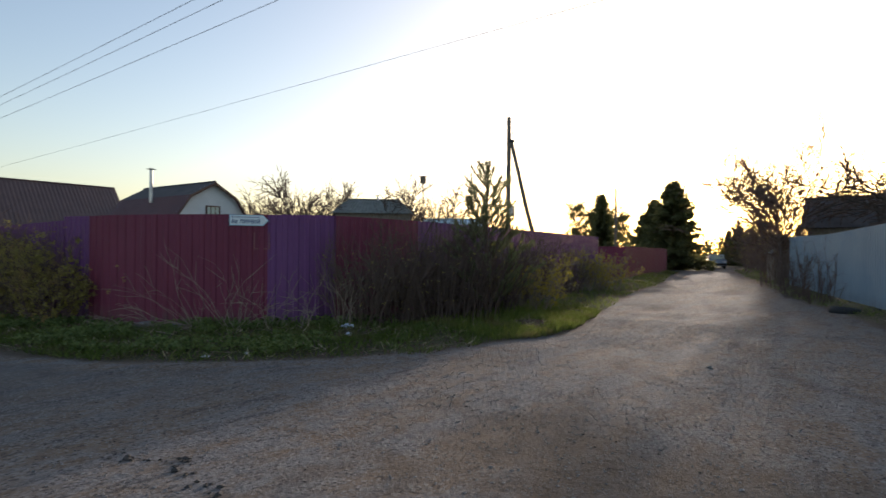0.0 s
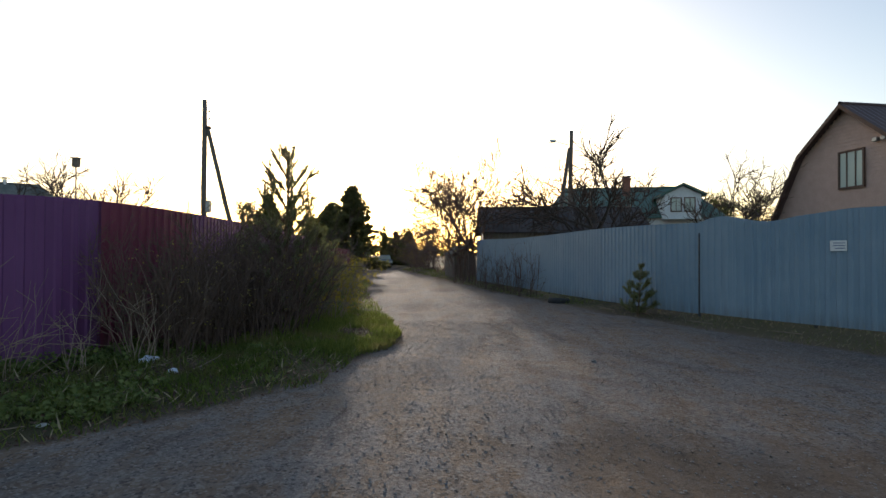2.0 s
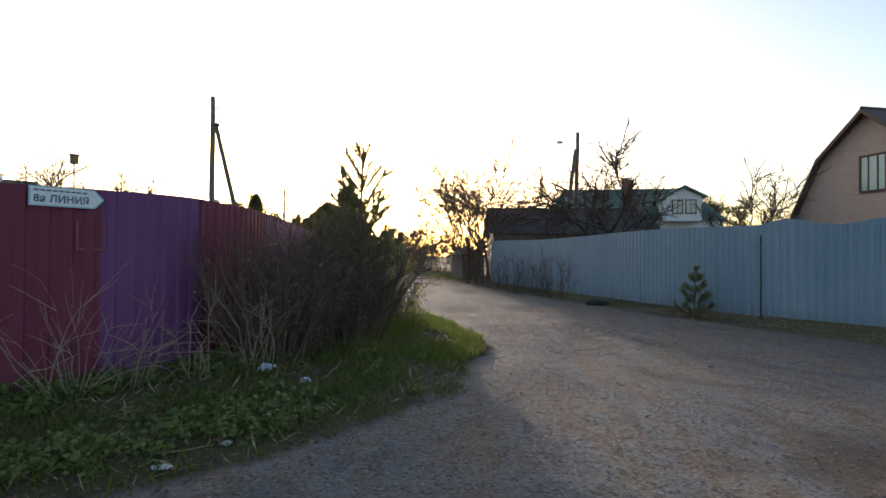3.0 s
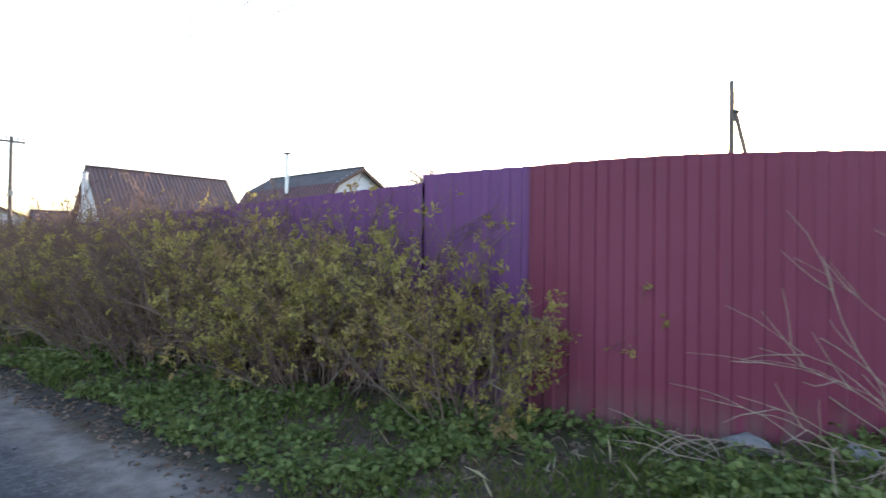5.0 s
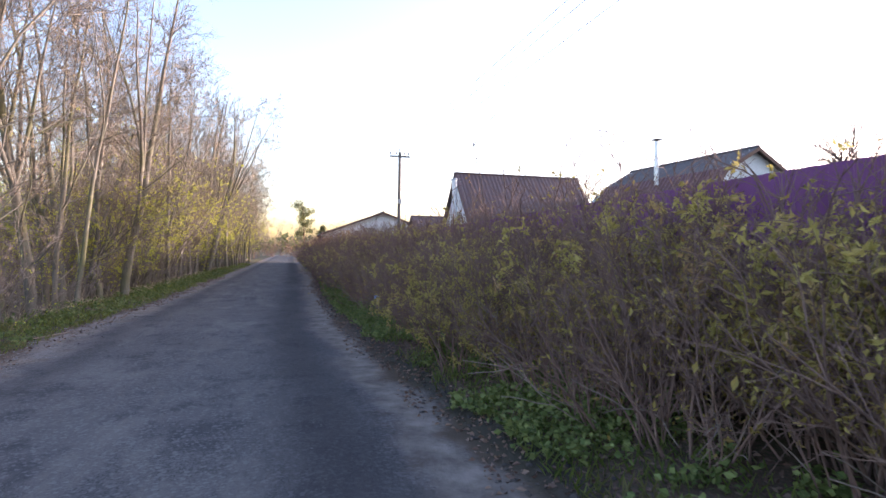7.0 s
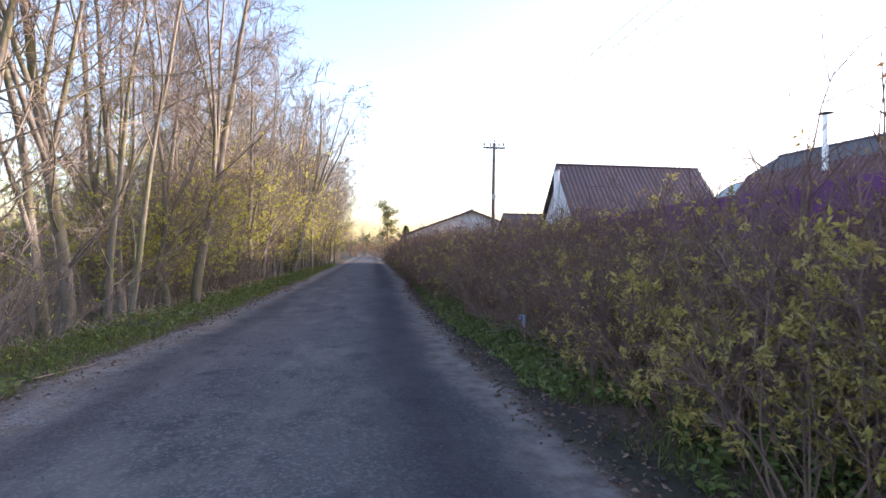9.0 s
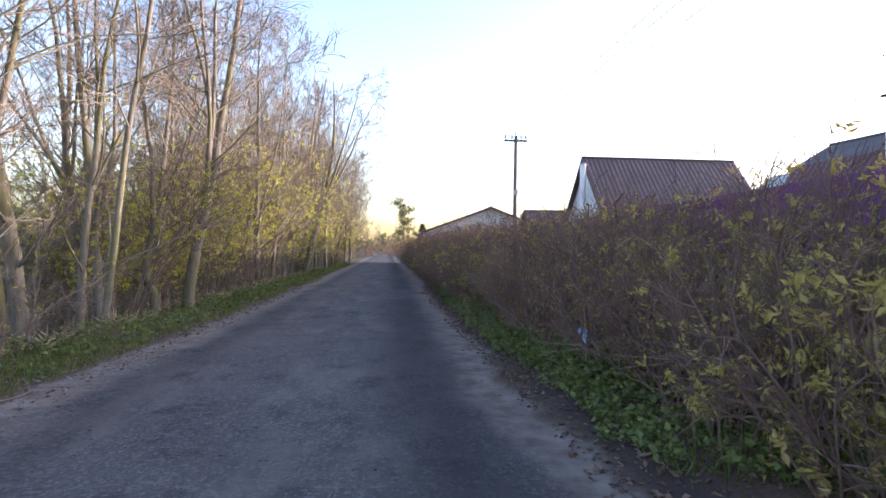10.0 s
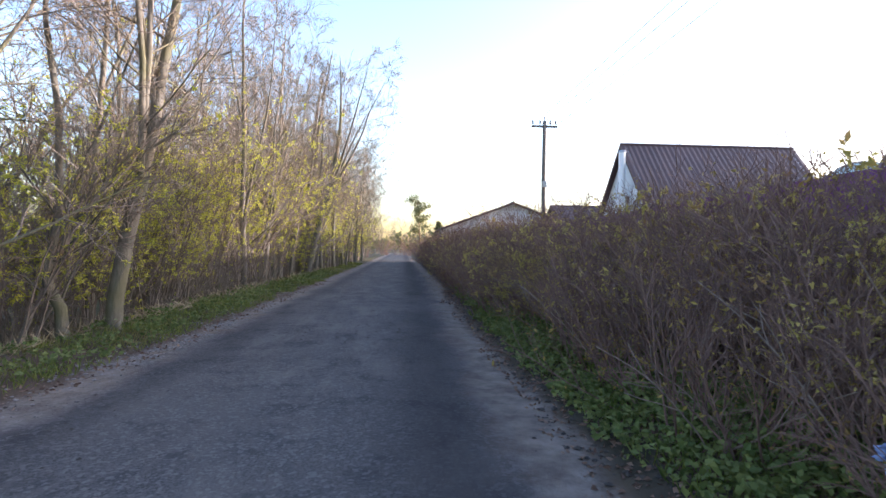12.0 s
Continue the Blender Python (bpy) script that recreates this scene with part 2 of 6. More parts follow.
M = dict(
    ground=ground_material(),
    maroon=painted_metal("maroon_sheet", (0.155, 0.022, 0.05), (0.21, 0.043, 0.08), 0.58),
    purple=painted_metal("purple_sheet", (0.135, 0.04, 0.14), (0.185, 0.068, 0.185), 0.58),
    blue=painted_metal("blue_sheet", (0.165, 0.255, 0.335), (0.28, 0.36, 0.42), 0.5),
    steel=plain("weathered_steel", (0.32, 0.32, 0.32), (0.45, 0.45, 0.44), 6, 0.45, 0.1, 0.8),
    dark_steel=plain("dark_steel", (0.03, 0.03, 0.032), (0.06, 0.06, 0.06), 6, 0.6, 0.1, 0.3),
    galvanised=plain("galvanised_pipe", (0.6, 0.61, 0.62), (0.75, 0.75, 0.75), 5, 0.35, 0.1, 0.6),
    sign_blue=plain("sign_enamel", (0.34, 0.58, 0.72), (0.4, 0.62, 0.75), 3, 0.35, 0.02),
    sign_white=plain("sign_print_white", (0.75, 0.8, 0.82), (0.8, 0.83, 0.85), 3, 0.4, 0.02),
    ink=plain("dark_blue_print", (0.05, 0.09, 0.22), (0.07, 0.11, 0.25), 3, 0.5, 0.02),
    white=plain("white_paint", (0.72, 0.72, 0.7), (0.8, 0.8, 0.78), 2, 0.6, 0.1),
    tape=plain("tape_scrap", (0.2, 0.06, 0.07), (0.26, 0.1, 0.1), 6, 0.6, 0.1),
    roof_brown=plain("brown_roof_sheet", (0.075, 0.045, 0.042), (0.11, 0.065, 0.06), 1.2, 0.5, 0.15),
    roof_red=plain("dark_red_roof_sheet", (0.085, 0.03, 0.03), (0.12, 0.045, 0.042), 1.2, 0.55, 0.15),
    roof_grey=plain("grey_brown_roof_felt", (0.07, 0.062, 0.062), (0.12, 0.105, 0.1), 1.5, 0.8, 0.2),
    roof_green=plain("green_roof_sheet", (0.035, 0.1, 0.075), (0.06, 0.13, 0.1), 1.5, 0.5, 0.15),
    slate=plain("mossy_grey_slate", (0.13, 0.14, 0.12), (0.22, 0.22, 0.2), 2.5, 0.9, 0.3),
    siding_white=plain("white_siding", (0.62, 0.65, 0.66), (0.72, 0.74, 0.74), 2, 0.6, 0.1),
    siding_pink=plain("pinkish_wood_siding", (0.55, 0.37, 0.3), (0.64, 0.45, 0.37), 3, 0.75, 0.2),
    plaster=plain("pale_plaster", (0.5, 0.48, 0.43), (0.6, 0.58, 0.52), 2, 0.85, 0.2),
    brick=plain("red_brickwork", (0.22, 0.09, 0.06), (0.3, 0.13, 0.09), 8, 0.9, 0.4),
    trim=plain("brown_trim", (0.1, 0.055, 0.04), (0.14, 0.08, 0.06), 5, 0.7, 0.1),
    pole=wood("grey_pole_wood", (0.09, 0.075, 0.062), (0.2, 0.17, 0.14)),
    post=wood("old_post_wood", (0.11, 0.09, 0.07), (0.24, 0.2, 0.16)),
    cable=plain("black_cable", (0.02, 0.02, 0.022), (0.03, 0.03, 0.03), 4, 0.6, 0.05),
    porcelain=plain("insulator_porcelain", (0.1, 0.08, 0.07), (0.5, 0.48, 0.45), 4, 0.3, 0.02),
    rubber=plain("old_rubber", (0.014, 0.014, 0.015), (0.03, 0.03, 0.03), 9, 0.8, 0.3),
    litter=plain("crumpled_plastic", (0.42, 0.5, 0.62), (0.75, 0.78, 0.82), 14, 0.35, 0.6),
    wrap_pale=plain("pale_print_film", (0.14, 0.2, 0.38), (0.42, 0.48, 0.6), 30, 0.4, 0.3),
    wrap_blue=plain("blue_print_film", (0.12, 0.2, 0.5), (0.4, 0.5, 0.75), 30, 0.35, 0.3),
    paper=plain("dull_white_paper", (0.45, 0.45, 0.45), (0.6, 0.6, 0.6), 5, 0.7, 0.2),
    stone=plain("grey_stone", (0.16, 0.15, 0.145), (0.3, 0.285, 0.27), 9, 0.9, 0.4),
    plastic_pale=plain("pale_blue_polycarbonate", (0.38, 0.55, 0.62), (0.5, 0.66, 0.72), 2, 0.3, 0.05),
    car_paint=plain("pale_blue_car_paint", (0.25, 0.32, 0.42), (0.3, 0.37, 0.46), 2, 0.3, 0.02),
    bark_tan=bark("alder_bark", (0.13, 0.115, 0.09), (0.28, 0.25, 0.2), (0.15, 0.145, 0.065)),
    bark_dark=bark("dark_bark", (0.06, 0.048, 0.04), (0.14, 0.11, 0.09)),
    bark_pine=bark("pine_bark", (0.14, 0.085, 0.055), (0.24, 0.16, 0.1)),
    twig_tan=bark("tan_twigs", (0.23, 0.185, 0.14), (0.36, 0.305, 0.245)),
    twig_brown=bark("red_brown_twigs", (0.13, 0.08, 0.066), (0.26, 0.175, 0.14)),
    twig_pale=bark("pale_grey_branches", (0.17, 0.13, 0.105), (0.31, 0.25, 0.205)),
    grit=plain("dark_grit", (0.045, 0.042, 0.04), (0.13, 0.125, 0.12), 40, 0.9, 0.4),
    crumb=plain("dark_earth_crumbs", (0.03, 0.026, 0.024), (0.07, 0.06, 0.052), 9, 0.95, 0.4),
    twig_dark=bark("dark_twigs", (0.09, 0.06, 0.048), (0.2, 0.14, 0.11)),
    twig_alder=bark("alder_twigs", (0.17, 0.135, 0.108), (0.3, 0.25, 0.2)),
    cane=bark("dry_pale_canes", (0.26, 0.19, 0.145), (0.4, 0.31, 0.235)),
    leaf_young=leaf("young_leaves", (0.28, 0.24, 0.06), (0.45, 0.37, 0.115), (0.36, 0.225, 0.11), 0.45),
    leaf_bud=leaf("bud_leaves", (0.24, 0.17, 0.05), (0.36, 0.29, 0.08), (0.22, 0.12, 0.06)),
    leaf_lime=leaf("lime_leaves", (0.37, 0.39, 0.05), (0.56, 0.53, 0.09), None, 0.55),
    leaf_yellow=leaf("yellow_spring_leaves", (0.3, 0.25, 0.035), (0.42, 0.34, 0.06), None, 0.5),
    grass=leaf("grass_blades", (0.085, 0.13, 0.026), (0.19, 0.235, 0.055), (0.19, 0.17, 0.075), 0.6),
    # yellower than the plain grass, and lighter: sunlight is put into its colour
    grass_yellow_lit=leaf("yellow_green_lit_grass", (0.12, 0.155, 0.036), (0.25, 0.29, 0.07), (0.24, 0.21, 0.09), 0.6),
    drygrass=leaf("dry_grass", (0.3, 0.24, 0.14), (0.42, 0.35, 0.22), None, 0.2),
    weed=leaf("low_weeds", (0.085, 0.125, 0.034), (0.19, 0.225, 0.07), None, 0.3),
    needle=leaf("pine_needles", (0.13, 0.155, 0.07), (0.24, 0.25, 0.12), None, 0.55),
    needle_dark=leaf("spruce_needles", (0.1, 0.11, 0.045), (0.18, 0.175, 0.075), None, 0.6),
    needle_pale=leaf("pale_pine_candles", (0.2, 0.19, 0.11), (0.3, 0.27, 0.16), None, 0.15),
    deadleaf=leaf("fallen_leaves", (0.1, 0.06, 0.045), (0.22, 0.15, 0.11), None, 0.1),
)


def glass_material():
    n = Nodes("window_glass")
    n.put(n.bsdf.inputs["Transmission Weight"], 0.0)
    return n.set((0.5, 0.58, 0.52), 0.08, 0.0, 0.9)


M["glass"] = glass_material()


# ---- builders ----
def part(name, geo, material, parent=None, label="", smooth=False):
    """One mesh object from (vertices, faces), as a child of parent or as a thing of its own."""
    verts, faces = geo
    me = bpy.data.meshes.new(name)
    me.from_pydata([tuple(v) for v in verts] if not isinstance(verts, np.ndarray) else verts.tolist(), [],
                   faces.tolist() if isinstance(faces, np.ndarray) else faces)
    me.materials.append(material)
    if smooth:
        me.polygons.foreach_set("use_smooth", [True] * len(me.polygons))
    ob = new(name, me)
    if parent is not None:
        ob.parent = parent
    if label:
        tagged(ob, label)
    if name in MASSES:
        tagged(ob, kind="stuff")
    return ob


MASSES = ("twig_crown", "foliage", "stem_mass", "branch_mass", "needle_mass", "candle_mass")


def thing(name, label, category, group="", at=None):
    return tagged_at(new(name), label, category, group, at)


def tagged_at(ob, label, category, group="", at=None):
    tagged(ob, label, category, group)
    if at is not None:
        ob.matrix_world = at
    return ob


def box(x0, y0, z0, x1, y1, z1):
    v = [(x0, y0, z0), (x1, y0, z0), (x1, y1, z0), (x0, y1, z0), (x0, y0, z1), (x1, y0, z1), (x1, y1, z1), (x0, y1, z1)]
    f = [(0, 3, 2, 1), (4, 5, 6, 7), (0, 1, 5, 4), (1, 2, 6, 5), (2, 3, 7, 6), (3, 0, 4, 7)]
    return v, f


def soft_box(x0, y0, z0, x1, y1, z1, b=0.01):
    """A box with bevelled edges."""
    bm = bmesh.new()
    v, f = box(x0, y0, z0, x1, y1, z1)
    vs = [bm.verts.new(p) for p in v]
    for q in f:
        bm.faces.new([vs[i] for i in q])
    bmesh.ops.bevel(bm, geom=bm.edges[:], offset=b, segments=2, affect="EDGES", profile=0.5)
    bm.verts.index_update()
    out = [tuple(p.co) for p in bm.verts], [[p.index for p in q.verts] for q in bm.faces]
    bm.free()
    return out


def merge(*geos):
    vs, fs = [], []
    for v, f in geos:
        o = len(vs)
        vs.extend(tuple(p) for p in v)
        fs.extend(tuple(i + o for i in q) for q in f)
    return vs, fs


def extrude_poly(pts, a, b):
    """A prism: polygon pts in 3D moved from offset a to offset b (vectors)."""
    k = len(pts)
    v = [tuple(Vector(p) + Vector(a)) for p in pts] + [tuple(Vector(p) + Vector(b)) for p in pts]
    f = [tuple(range(k - 1, -1, -1)), tuple(range(k, 2 * k))]
    f += [(i, (i + 1) % k, k + (i + 1) % k, k + i) for i in range(k)]
    return v, f


def tubes(polys, sides=3):
    """Many tapered tubes in one geometry: polys is a list of (points, radii)."""
    vs, fs, o = [], [], 0
    ang = np.arange(sides) * (2 * np.pi / sides)
    ca, sa = np.cos(ang), np.sin(ang)
    for pts, rad in polys:
        pts = np.asarray(pts, float)
        k = len(pts)
        d = np.empty_like(pts)
        d[1:-1], d[0], d[-1] = pts[2:] - pts[:-2], pts[1] - pts[0], pts[-1] - pts[-2]
        d /= np.linalg.norm(d, axis=1)[:, None] + 1e-9
        ref = np.array((0.0, 0.0, 1.0)) if abs(d[0, 2]) < 0.8 else np.array((1.0, 0.0, 0.0))
        u = np.cross(d, ref)
        u /= np.linalg.norm(u, axis=1)[:, None] + 1e-9
        w = np.cross(d, u)
        r = np.asarray(rad, float)[:, None, None]
        ring = pts[:, None, :] + r * (u[:, None, :] * ca[None, :, None] + w[:, None, :] * sa[None, :, None])
        vs.append(ring.reshape(-1, 3))
        i = np.arange(k - 1)[:, None] * sides
        j = np.arange(sides)[None, :]
        j2 = (j + 1) % sides
        q = np.stack([i + j, i + j2, i + sides + j2, i + sides + j], -1).reshape(-1, 4) + o
        fs.append(q)
        o += k * sides
    return np.concatenate(vs), np.concatenate(fs)


def rod(p0, p1, r0, r1=None, sides=8):
    """A closed round bar."""
    v, f = tubes([((p0, p1), (r0, r0 if r1 is None else r1))], sides)
    faces = [tuple(q) for q in f.tolist()]
    faces += [tuple(range(sides))[::-1], tuple(range(sides, 2 * sides))]
    return [tuple(p) for p in v.tolist()], faces


def leaf_cloud(centers, dirs, rng, size, wide=0.45, fold=0.25):
    """Small folded leaves (two triangles each side of the rib) at centers, along dirs."""
    c = np.asarray(centers, float)
    d = np.asarray(dirs, float)
    d = d / (np.linalg.norm(d, axis=1)[:, None] + 1e-9)
    n = rng.normal(size=c.shape)
    s = np.cross(d, n)
    s /= np.linalg.norm(s, axis=1)[:, None] + 1e-9
    up = np.cross(s, d)
    L = (size * rng.uniform(0.6, 1.3, len(c)))[:, None]
    mid = c + d * L * 0.45
    v = np.stack([c, mid + s * L * wide * 0.5 + up * L * fold * 0.4, c + d * L - up * L * fold * 0.3, mid - s * L * wide * 0.5 + up * L * fold * 0.4], 1)
    i = np.arange(len(c))[:, None] * 4
    f = np.concatenate([i + np.array([[0, 1, 2]]), i + np.array([[0, 2, 3]])], 1).reshape(-1, 3)
    return v.reshape(-1, 3), f


def bend(rng, start, way, length, segs=4, wobble=0.12, lift=0.0):
    """A wandering line from start along way; lift bends it up (or down)."""
    p = np.array(start, float)
    d = np.array(way, float)
    d /= np.linalg.norm(d)
    out = [p.copy()]
    for _ in range(segs):
        d = d + rng.normal(size=3) * wobble + np.array((0, 0, lift))
        d /= np.linalg.norm(d)
        p = p + d * length / segs
        out.append(p.copy())
    return np.array(out)


def along(pts, f):
    """The point and direction at the fraction f of a line."""
    x = f * (len(pts) - 1)
    i = min(int(x), len(pts) - 2)
    return pts[i] + (pts[i + 1] - pts[i]) * (x - i), pts[i + 1] - pts[i]


def side_way(rng, d, spread):
    """A direction that leaves d at an angle of about spread radians."""
    d = d / np.linalg.norm(d)
    n = rng.normal(size=3)
    n -= d * (n @ d)
    n /= np.linalg.norm(n) + 1e-9
    return d * math.cos(spread) + n * math.sin(spread)


# ---- ground and roads ----
STREET_L = [(3.3, 6.8), (4.1, 6.05), (5.1, 5.35), (5.9, 4.8), (7.4, 4.65), (8.8, 4.25), (9.6, 4.2), (10.5, 4.45), (14.9, 5.5),
            (19.8, 6.65), (28.9, 8.1), (35, 9.6), (56, 13.6), (140, 34)]
STREET_R = [(140, 29.8), (57, 9.9), (40, 6.2), (32, 4.3), (22, 2.05), (18, 0.8), (13.4, -0.55), (11, -1.4), (8.2, -2.65), (5, -4.8), (3.4, -8), (3, -70)]
MAIN_R = [(0.6, 130), (1.0, 70), (1.25, 42), (1.05, 30), (1.1, 22), (1.3, 19), (1.55, 15), (1.75, 12.8), (2.2, 9.4), (2.75, 7.6)]
MAIN_L = [(-2.8, -70), (-2.75, 0), (-2.9, 18), (-3.05, 22), (-2.9, 25), (-2.8, 30), (-2.85, 36), (-2.9, 60), (-3.2, 130)]
ROAD = MAIN_R + STREET_L + STREET_R + MAIN_L


def signed_distance(poly, x, y):
    """Distance to a polygon's outline, positive inside."""
    best = np.full(x.shape, 1e9)
    inside = np.zeros(x.shape, bool)
    k = len(poly)
    for i in range(k):
        (ax, ay), (bx, by) = poly[i], poly[(i + 1) % k]
        dx, dy = bx - ax, by - ay
        t = np.clip(((x - ax) * dx + (y - ay) * dy) / (dx * dx + dy * dy + 1e-12), 0, 1)
        best = np.minimum(best, (x - ax - t * dx) ** 2 + (y - ay - t * dy) ** 2)
        if ay != by:
            cross = ((ay > y) != (by > y)) & (x < (bx - ax) * (y - ay) / (by - ay) + ax)
            inside ^= cross
    return np.where(inside, 1, -1) * np.sqrt(best)


def waves(x, y, scale, seed):
    """Cheap smooth noise of about -1 to 1."""
    r = np.random.RandomState(seed)
    out = np.zeros_like(x)
    for k in range(9):
        a, f, p = r.uniform(0, 2 * np.pi), scale * r.uniform(0.5, 2.0), r.uniform(0, 6.28)
        out += np.sin((x * math.cos(a) + y * math.sin(a)) * f + p + 1.3 * np.sin((y * math.cos(a) - x * math.sin(a)) * f * 0.7 + p * 2))
    return out / 4.0


def ramp(v, a, b):
    return np.clip((v - a) / (b - a), 0, 1)


TRACKS = [[(14.9, 4.6), (10.2, 3.8), (7.8, 2.85), (6.5, 2.05), (5.9, 1.2), (5.6, 0.0)], [(20.0, 4.4), (14.1, 2.65), (11.2, 1.95), (8.85, 1.2), (7.4, 0.65), (6.5, -0.4)]]
HOLES = [(15.2, 4.5, 1.3), (15.8, 2.7, 1.2), (22.4, 5.9, 1.5), (23.0, 4.0, 1.4), (29, 7.0, 1.5), (3.75, 2.4, 0.4)]


def heights(x, y):
    d = signed_distance(ROAD, x, y)
    z = 0.012 * waves(x, y, 1.6, 3) + 0.02 * waves(x, y, 0.35, 4)
    z = z * ramp(np.abs(x) + np.abs(y) * 0.3, 300, 60)
    z += 0.09 * ramp(-d, 0.05, 0.9) * (1 + 0.25 * waves(x, y, 2.2, 5))
    z -= 0.65 * ramp(-x, 3.9, 6.2) * ramp(-d, 0.2, 1.0) * (y > -20)
    z += 0.10 * ramp(-d, 0.4, 1.6) * ((x > 6) & (y < 3 + x * 0.12))
    for hx, hy, r in HOLES:
        z -= 0.06 * min(1.0, r * 0.8) * np.exp(-(((x - hx) / r) ** 2 + ((y - hy) / (r * 0.45)) ** 2))
    return z


def gz(x, y):
    return float(heights(np.array([float(x)]), np.array([float(y)]))[0])


def axis(fine0, fine1, step, reach):
    a = list(np.arange(fine0, fine1, step))
    s, v = step, a[-1]
    while v < reach:
        s = min(s * 1.12, reach / 6)
        v += s
        a.append(v)
    s, v = step, a[0]
    while v > -reach:
        s = min(s * 1.12, reach / 6)
        v -= s
        a.insert(0, v)
    return np.array(a)


def make_ground():
    gx, gy = axis(-5.5, 14, 0.085, 2600), axis(-4, 33, 0.1, 2600)
    X, Y = np.meshgrid(gx, gy, indexing="ij")
    x, y = X.ravel(), Y.ravel()
    d = signed_distance(ROAD, x, y)
    z = heights(x, y)
    verts = np.stack([x, y, z], 1)
    nx, ny = len(gx), len(gy)
    i, j = np.meshgrid(np.arange(nx - 1), np.arange(ny - 1), indexing="ij")
    a = (i * ny + j).ravel()
    quads = np.stack([a, a + ny, a + ny + 1, a + 1], 1)
    e = d + 0.10 * waves(x, y, 3.0, 11) + 0.06 * waves(x, y, 9.0, 12)
    road = ramp(e, -0.05, 0.07)
    asph = ramp(y + 0.9 * waves(x, y, 0.6, 14) - 0.25 * np.maximum(x - 1, 0), 4.0, 9.5) * ramp(e, 0.25, 0.6)
    asph = np.maximum(asph, 0.9 * ramp(-x + 1.5 * waves(x, y, 0.5, 15), -0.8, 1.8) * ramp(e, 0.2, 0.6))
    asph = np.maximum(asph, 0.7 * ramp(waves(x, y, 0.45, 16) + 0.35 * (1.5 - y) - 0.08 * np.abs(x - 9), 0.6, 1.6) * (x < 16))
    strip = np.where(x > 0, ramp(e, 0.5, 0.36), 0.8 * ramp(e, 0.6, 0.3) * ramp(waves(x, y, 1.1, 27), -0.5, 0.7))
    sand = ramp(e, -0.02, 0.1) * strip * (y > 9) * ramp(waves(x, y, 0.9, 17), -1.6, -0.2)
    sand = np.maximum(sand, 0.55 * ramp(x, 8, 24) * ramp(e, 0.0, 0.5) * ramp(waves(x, y, 0.8, 18), -0.7, 0.6))
    right = np.interp(y, [8, 15, 22, 42, 80], [1.7, 1.0, 0.62, 0.7, 0.6])
    damp = np.exp(-((x - right + 0.35) / 0.42) ** 2) * (y > 7) * ramp(y, 7, 11) * 0.95 * ramp(waves(x, y, 0.7, 19), -1.6, -0.2)
    damp = np.maximum(damp, np.exp(-((x + 2.15) / 0.22) ** 2) * ramp(y, 9, 12) * 0.55)
    damp = np.maximum(damp, ramp(-d, 0.0, 0.15) * ramp(-d, 0.5, 0.3) * (x > 0) * ramp(y, 10, 13) * 0.75)
    for hx, hy, r in HOLES:
        damp = np.maximum(damp, 0.9 * min(1.0, r) * np.exp(-(((x - hx) / r) ** 2 + ((y - hy) / (r * 0.4)) ** 2) ** 2))
    damp = np.maximum(damp, 0.55 * ramp(waves(x, y, 1.3, 20), 0.9, 1.5) * ramp(e, 0.2, 0.5))
    for ruts in TRACKS:
        gap = np.full(x.shape, 1e9)
        for (ax, ay), (bx, by) in zip(ruts, ruts[1:]):
            t = np.clip(((x - ax) * (bx - ax) + (y - ay) * (by - ay)) / ((bx - ax) ** 2 + (by - ay) ** 2), 0, 1)
            gap = np.minimum(gap, np.hypot(x - ax - t * (bx - ax), y - ay - t * (by - ay)))
        damp = np.maximum(damp, 0.5 * np.exp(-((gap + 0.05 * waves(x, y, 3.5, 28)) / 0.16) ** 2) * ramp(waves(x, y, 1.5, 29), -1.2, 0.3))
    south = (x > 5) & (y < 3 + x * 0.12)
    grass = ramp(-d, 0.0, 0.3) * np.where(south, 0.75, 0.9) * ramp(waves(x, y, 1.1, 21), -1.3, 0.0)
    dry = np.where(south, ramp(waves(x, y, 0.9, 22), -0.4, 0.8) * 0.6, 0.15 * ramp(waves(x, y, 1.2, 23), 0, 1))
    patch = 1.0 - np.hypot((x - 3.2) / 1.25, (y - 0.6) / 2.8) + 0.35 * waves(x, y, 1.4, 24) + 0.15 * waves(x, y, 5, 25)
    dry = np.where(e > 0.1, ramp(patch + 0.3 * waves(x, y, 7, 26), -0.1, 0.6) * 0.85, dry)
    litter = np.where((x > 0) & (y > 11), ramp(-d, 0.1, 0.4), 0.35)
    me_all = []
    on_road = road[quads].mean(1) > 0.5
    for name, pick in (("road", on_road), ("ground", ~on_road)):
        q = quads[pick]
        used = np.unique(q)
        back_to = np.full(len(verts), -1)
        back_to[used] = np.arange(len(used))
        me = bpy.data.meshes.new(name)
        me.vertices.add(len(used))
        me.vertices.foreach_set("co", verts[used].astype(np.float32).ravel())
        qq = back_to[q]
        me.loops.add(qq.size)
        me.loops.foreach_set("vertex_index", qq.astype(np.int32).ravel())
        me.polygons.add(len(qq))
        me.polygons.foreach_set("loop_start", np.arange(0, qq.size, 4, dtype=np.int32))
        me.update(calc_edges=True)
        me.polygons.foreach_set("use_smooth", [True] * len(qq))
        for key, cols in (("surf", (road, asph, sand, damp)), ("veg", (grass, dry, litter, np.ones_like(x)))):
            at = me.attributes.new(key, "FLOAT_COLOR", "POINT")
            at.data.foreach_set("color", np.stack([c[used] for c in cols], 1).astype(np.float32).ravel())
        me.materials.append(M["ground"])
        me_all.append(new(name, me))
    tagged(me_all[0], "worn grey asphalt lane and brown gravel track with potholes", "road", kind="structure")
    tagged(me_all[1], "earth verges with patchy spring grass and leaf litter", "ground", kind="structure")


make_ground()


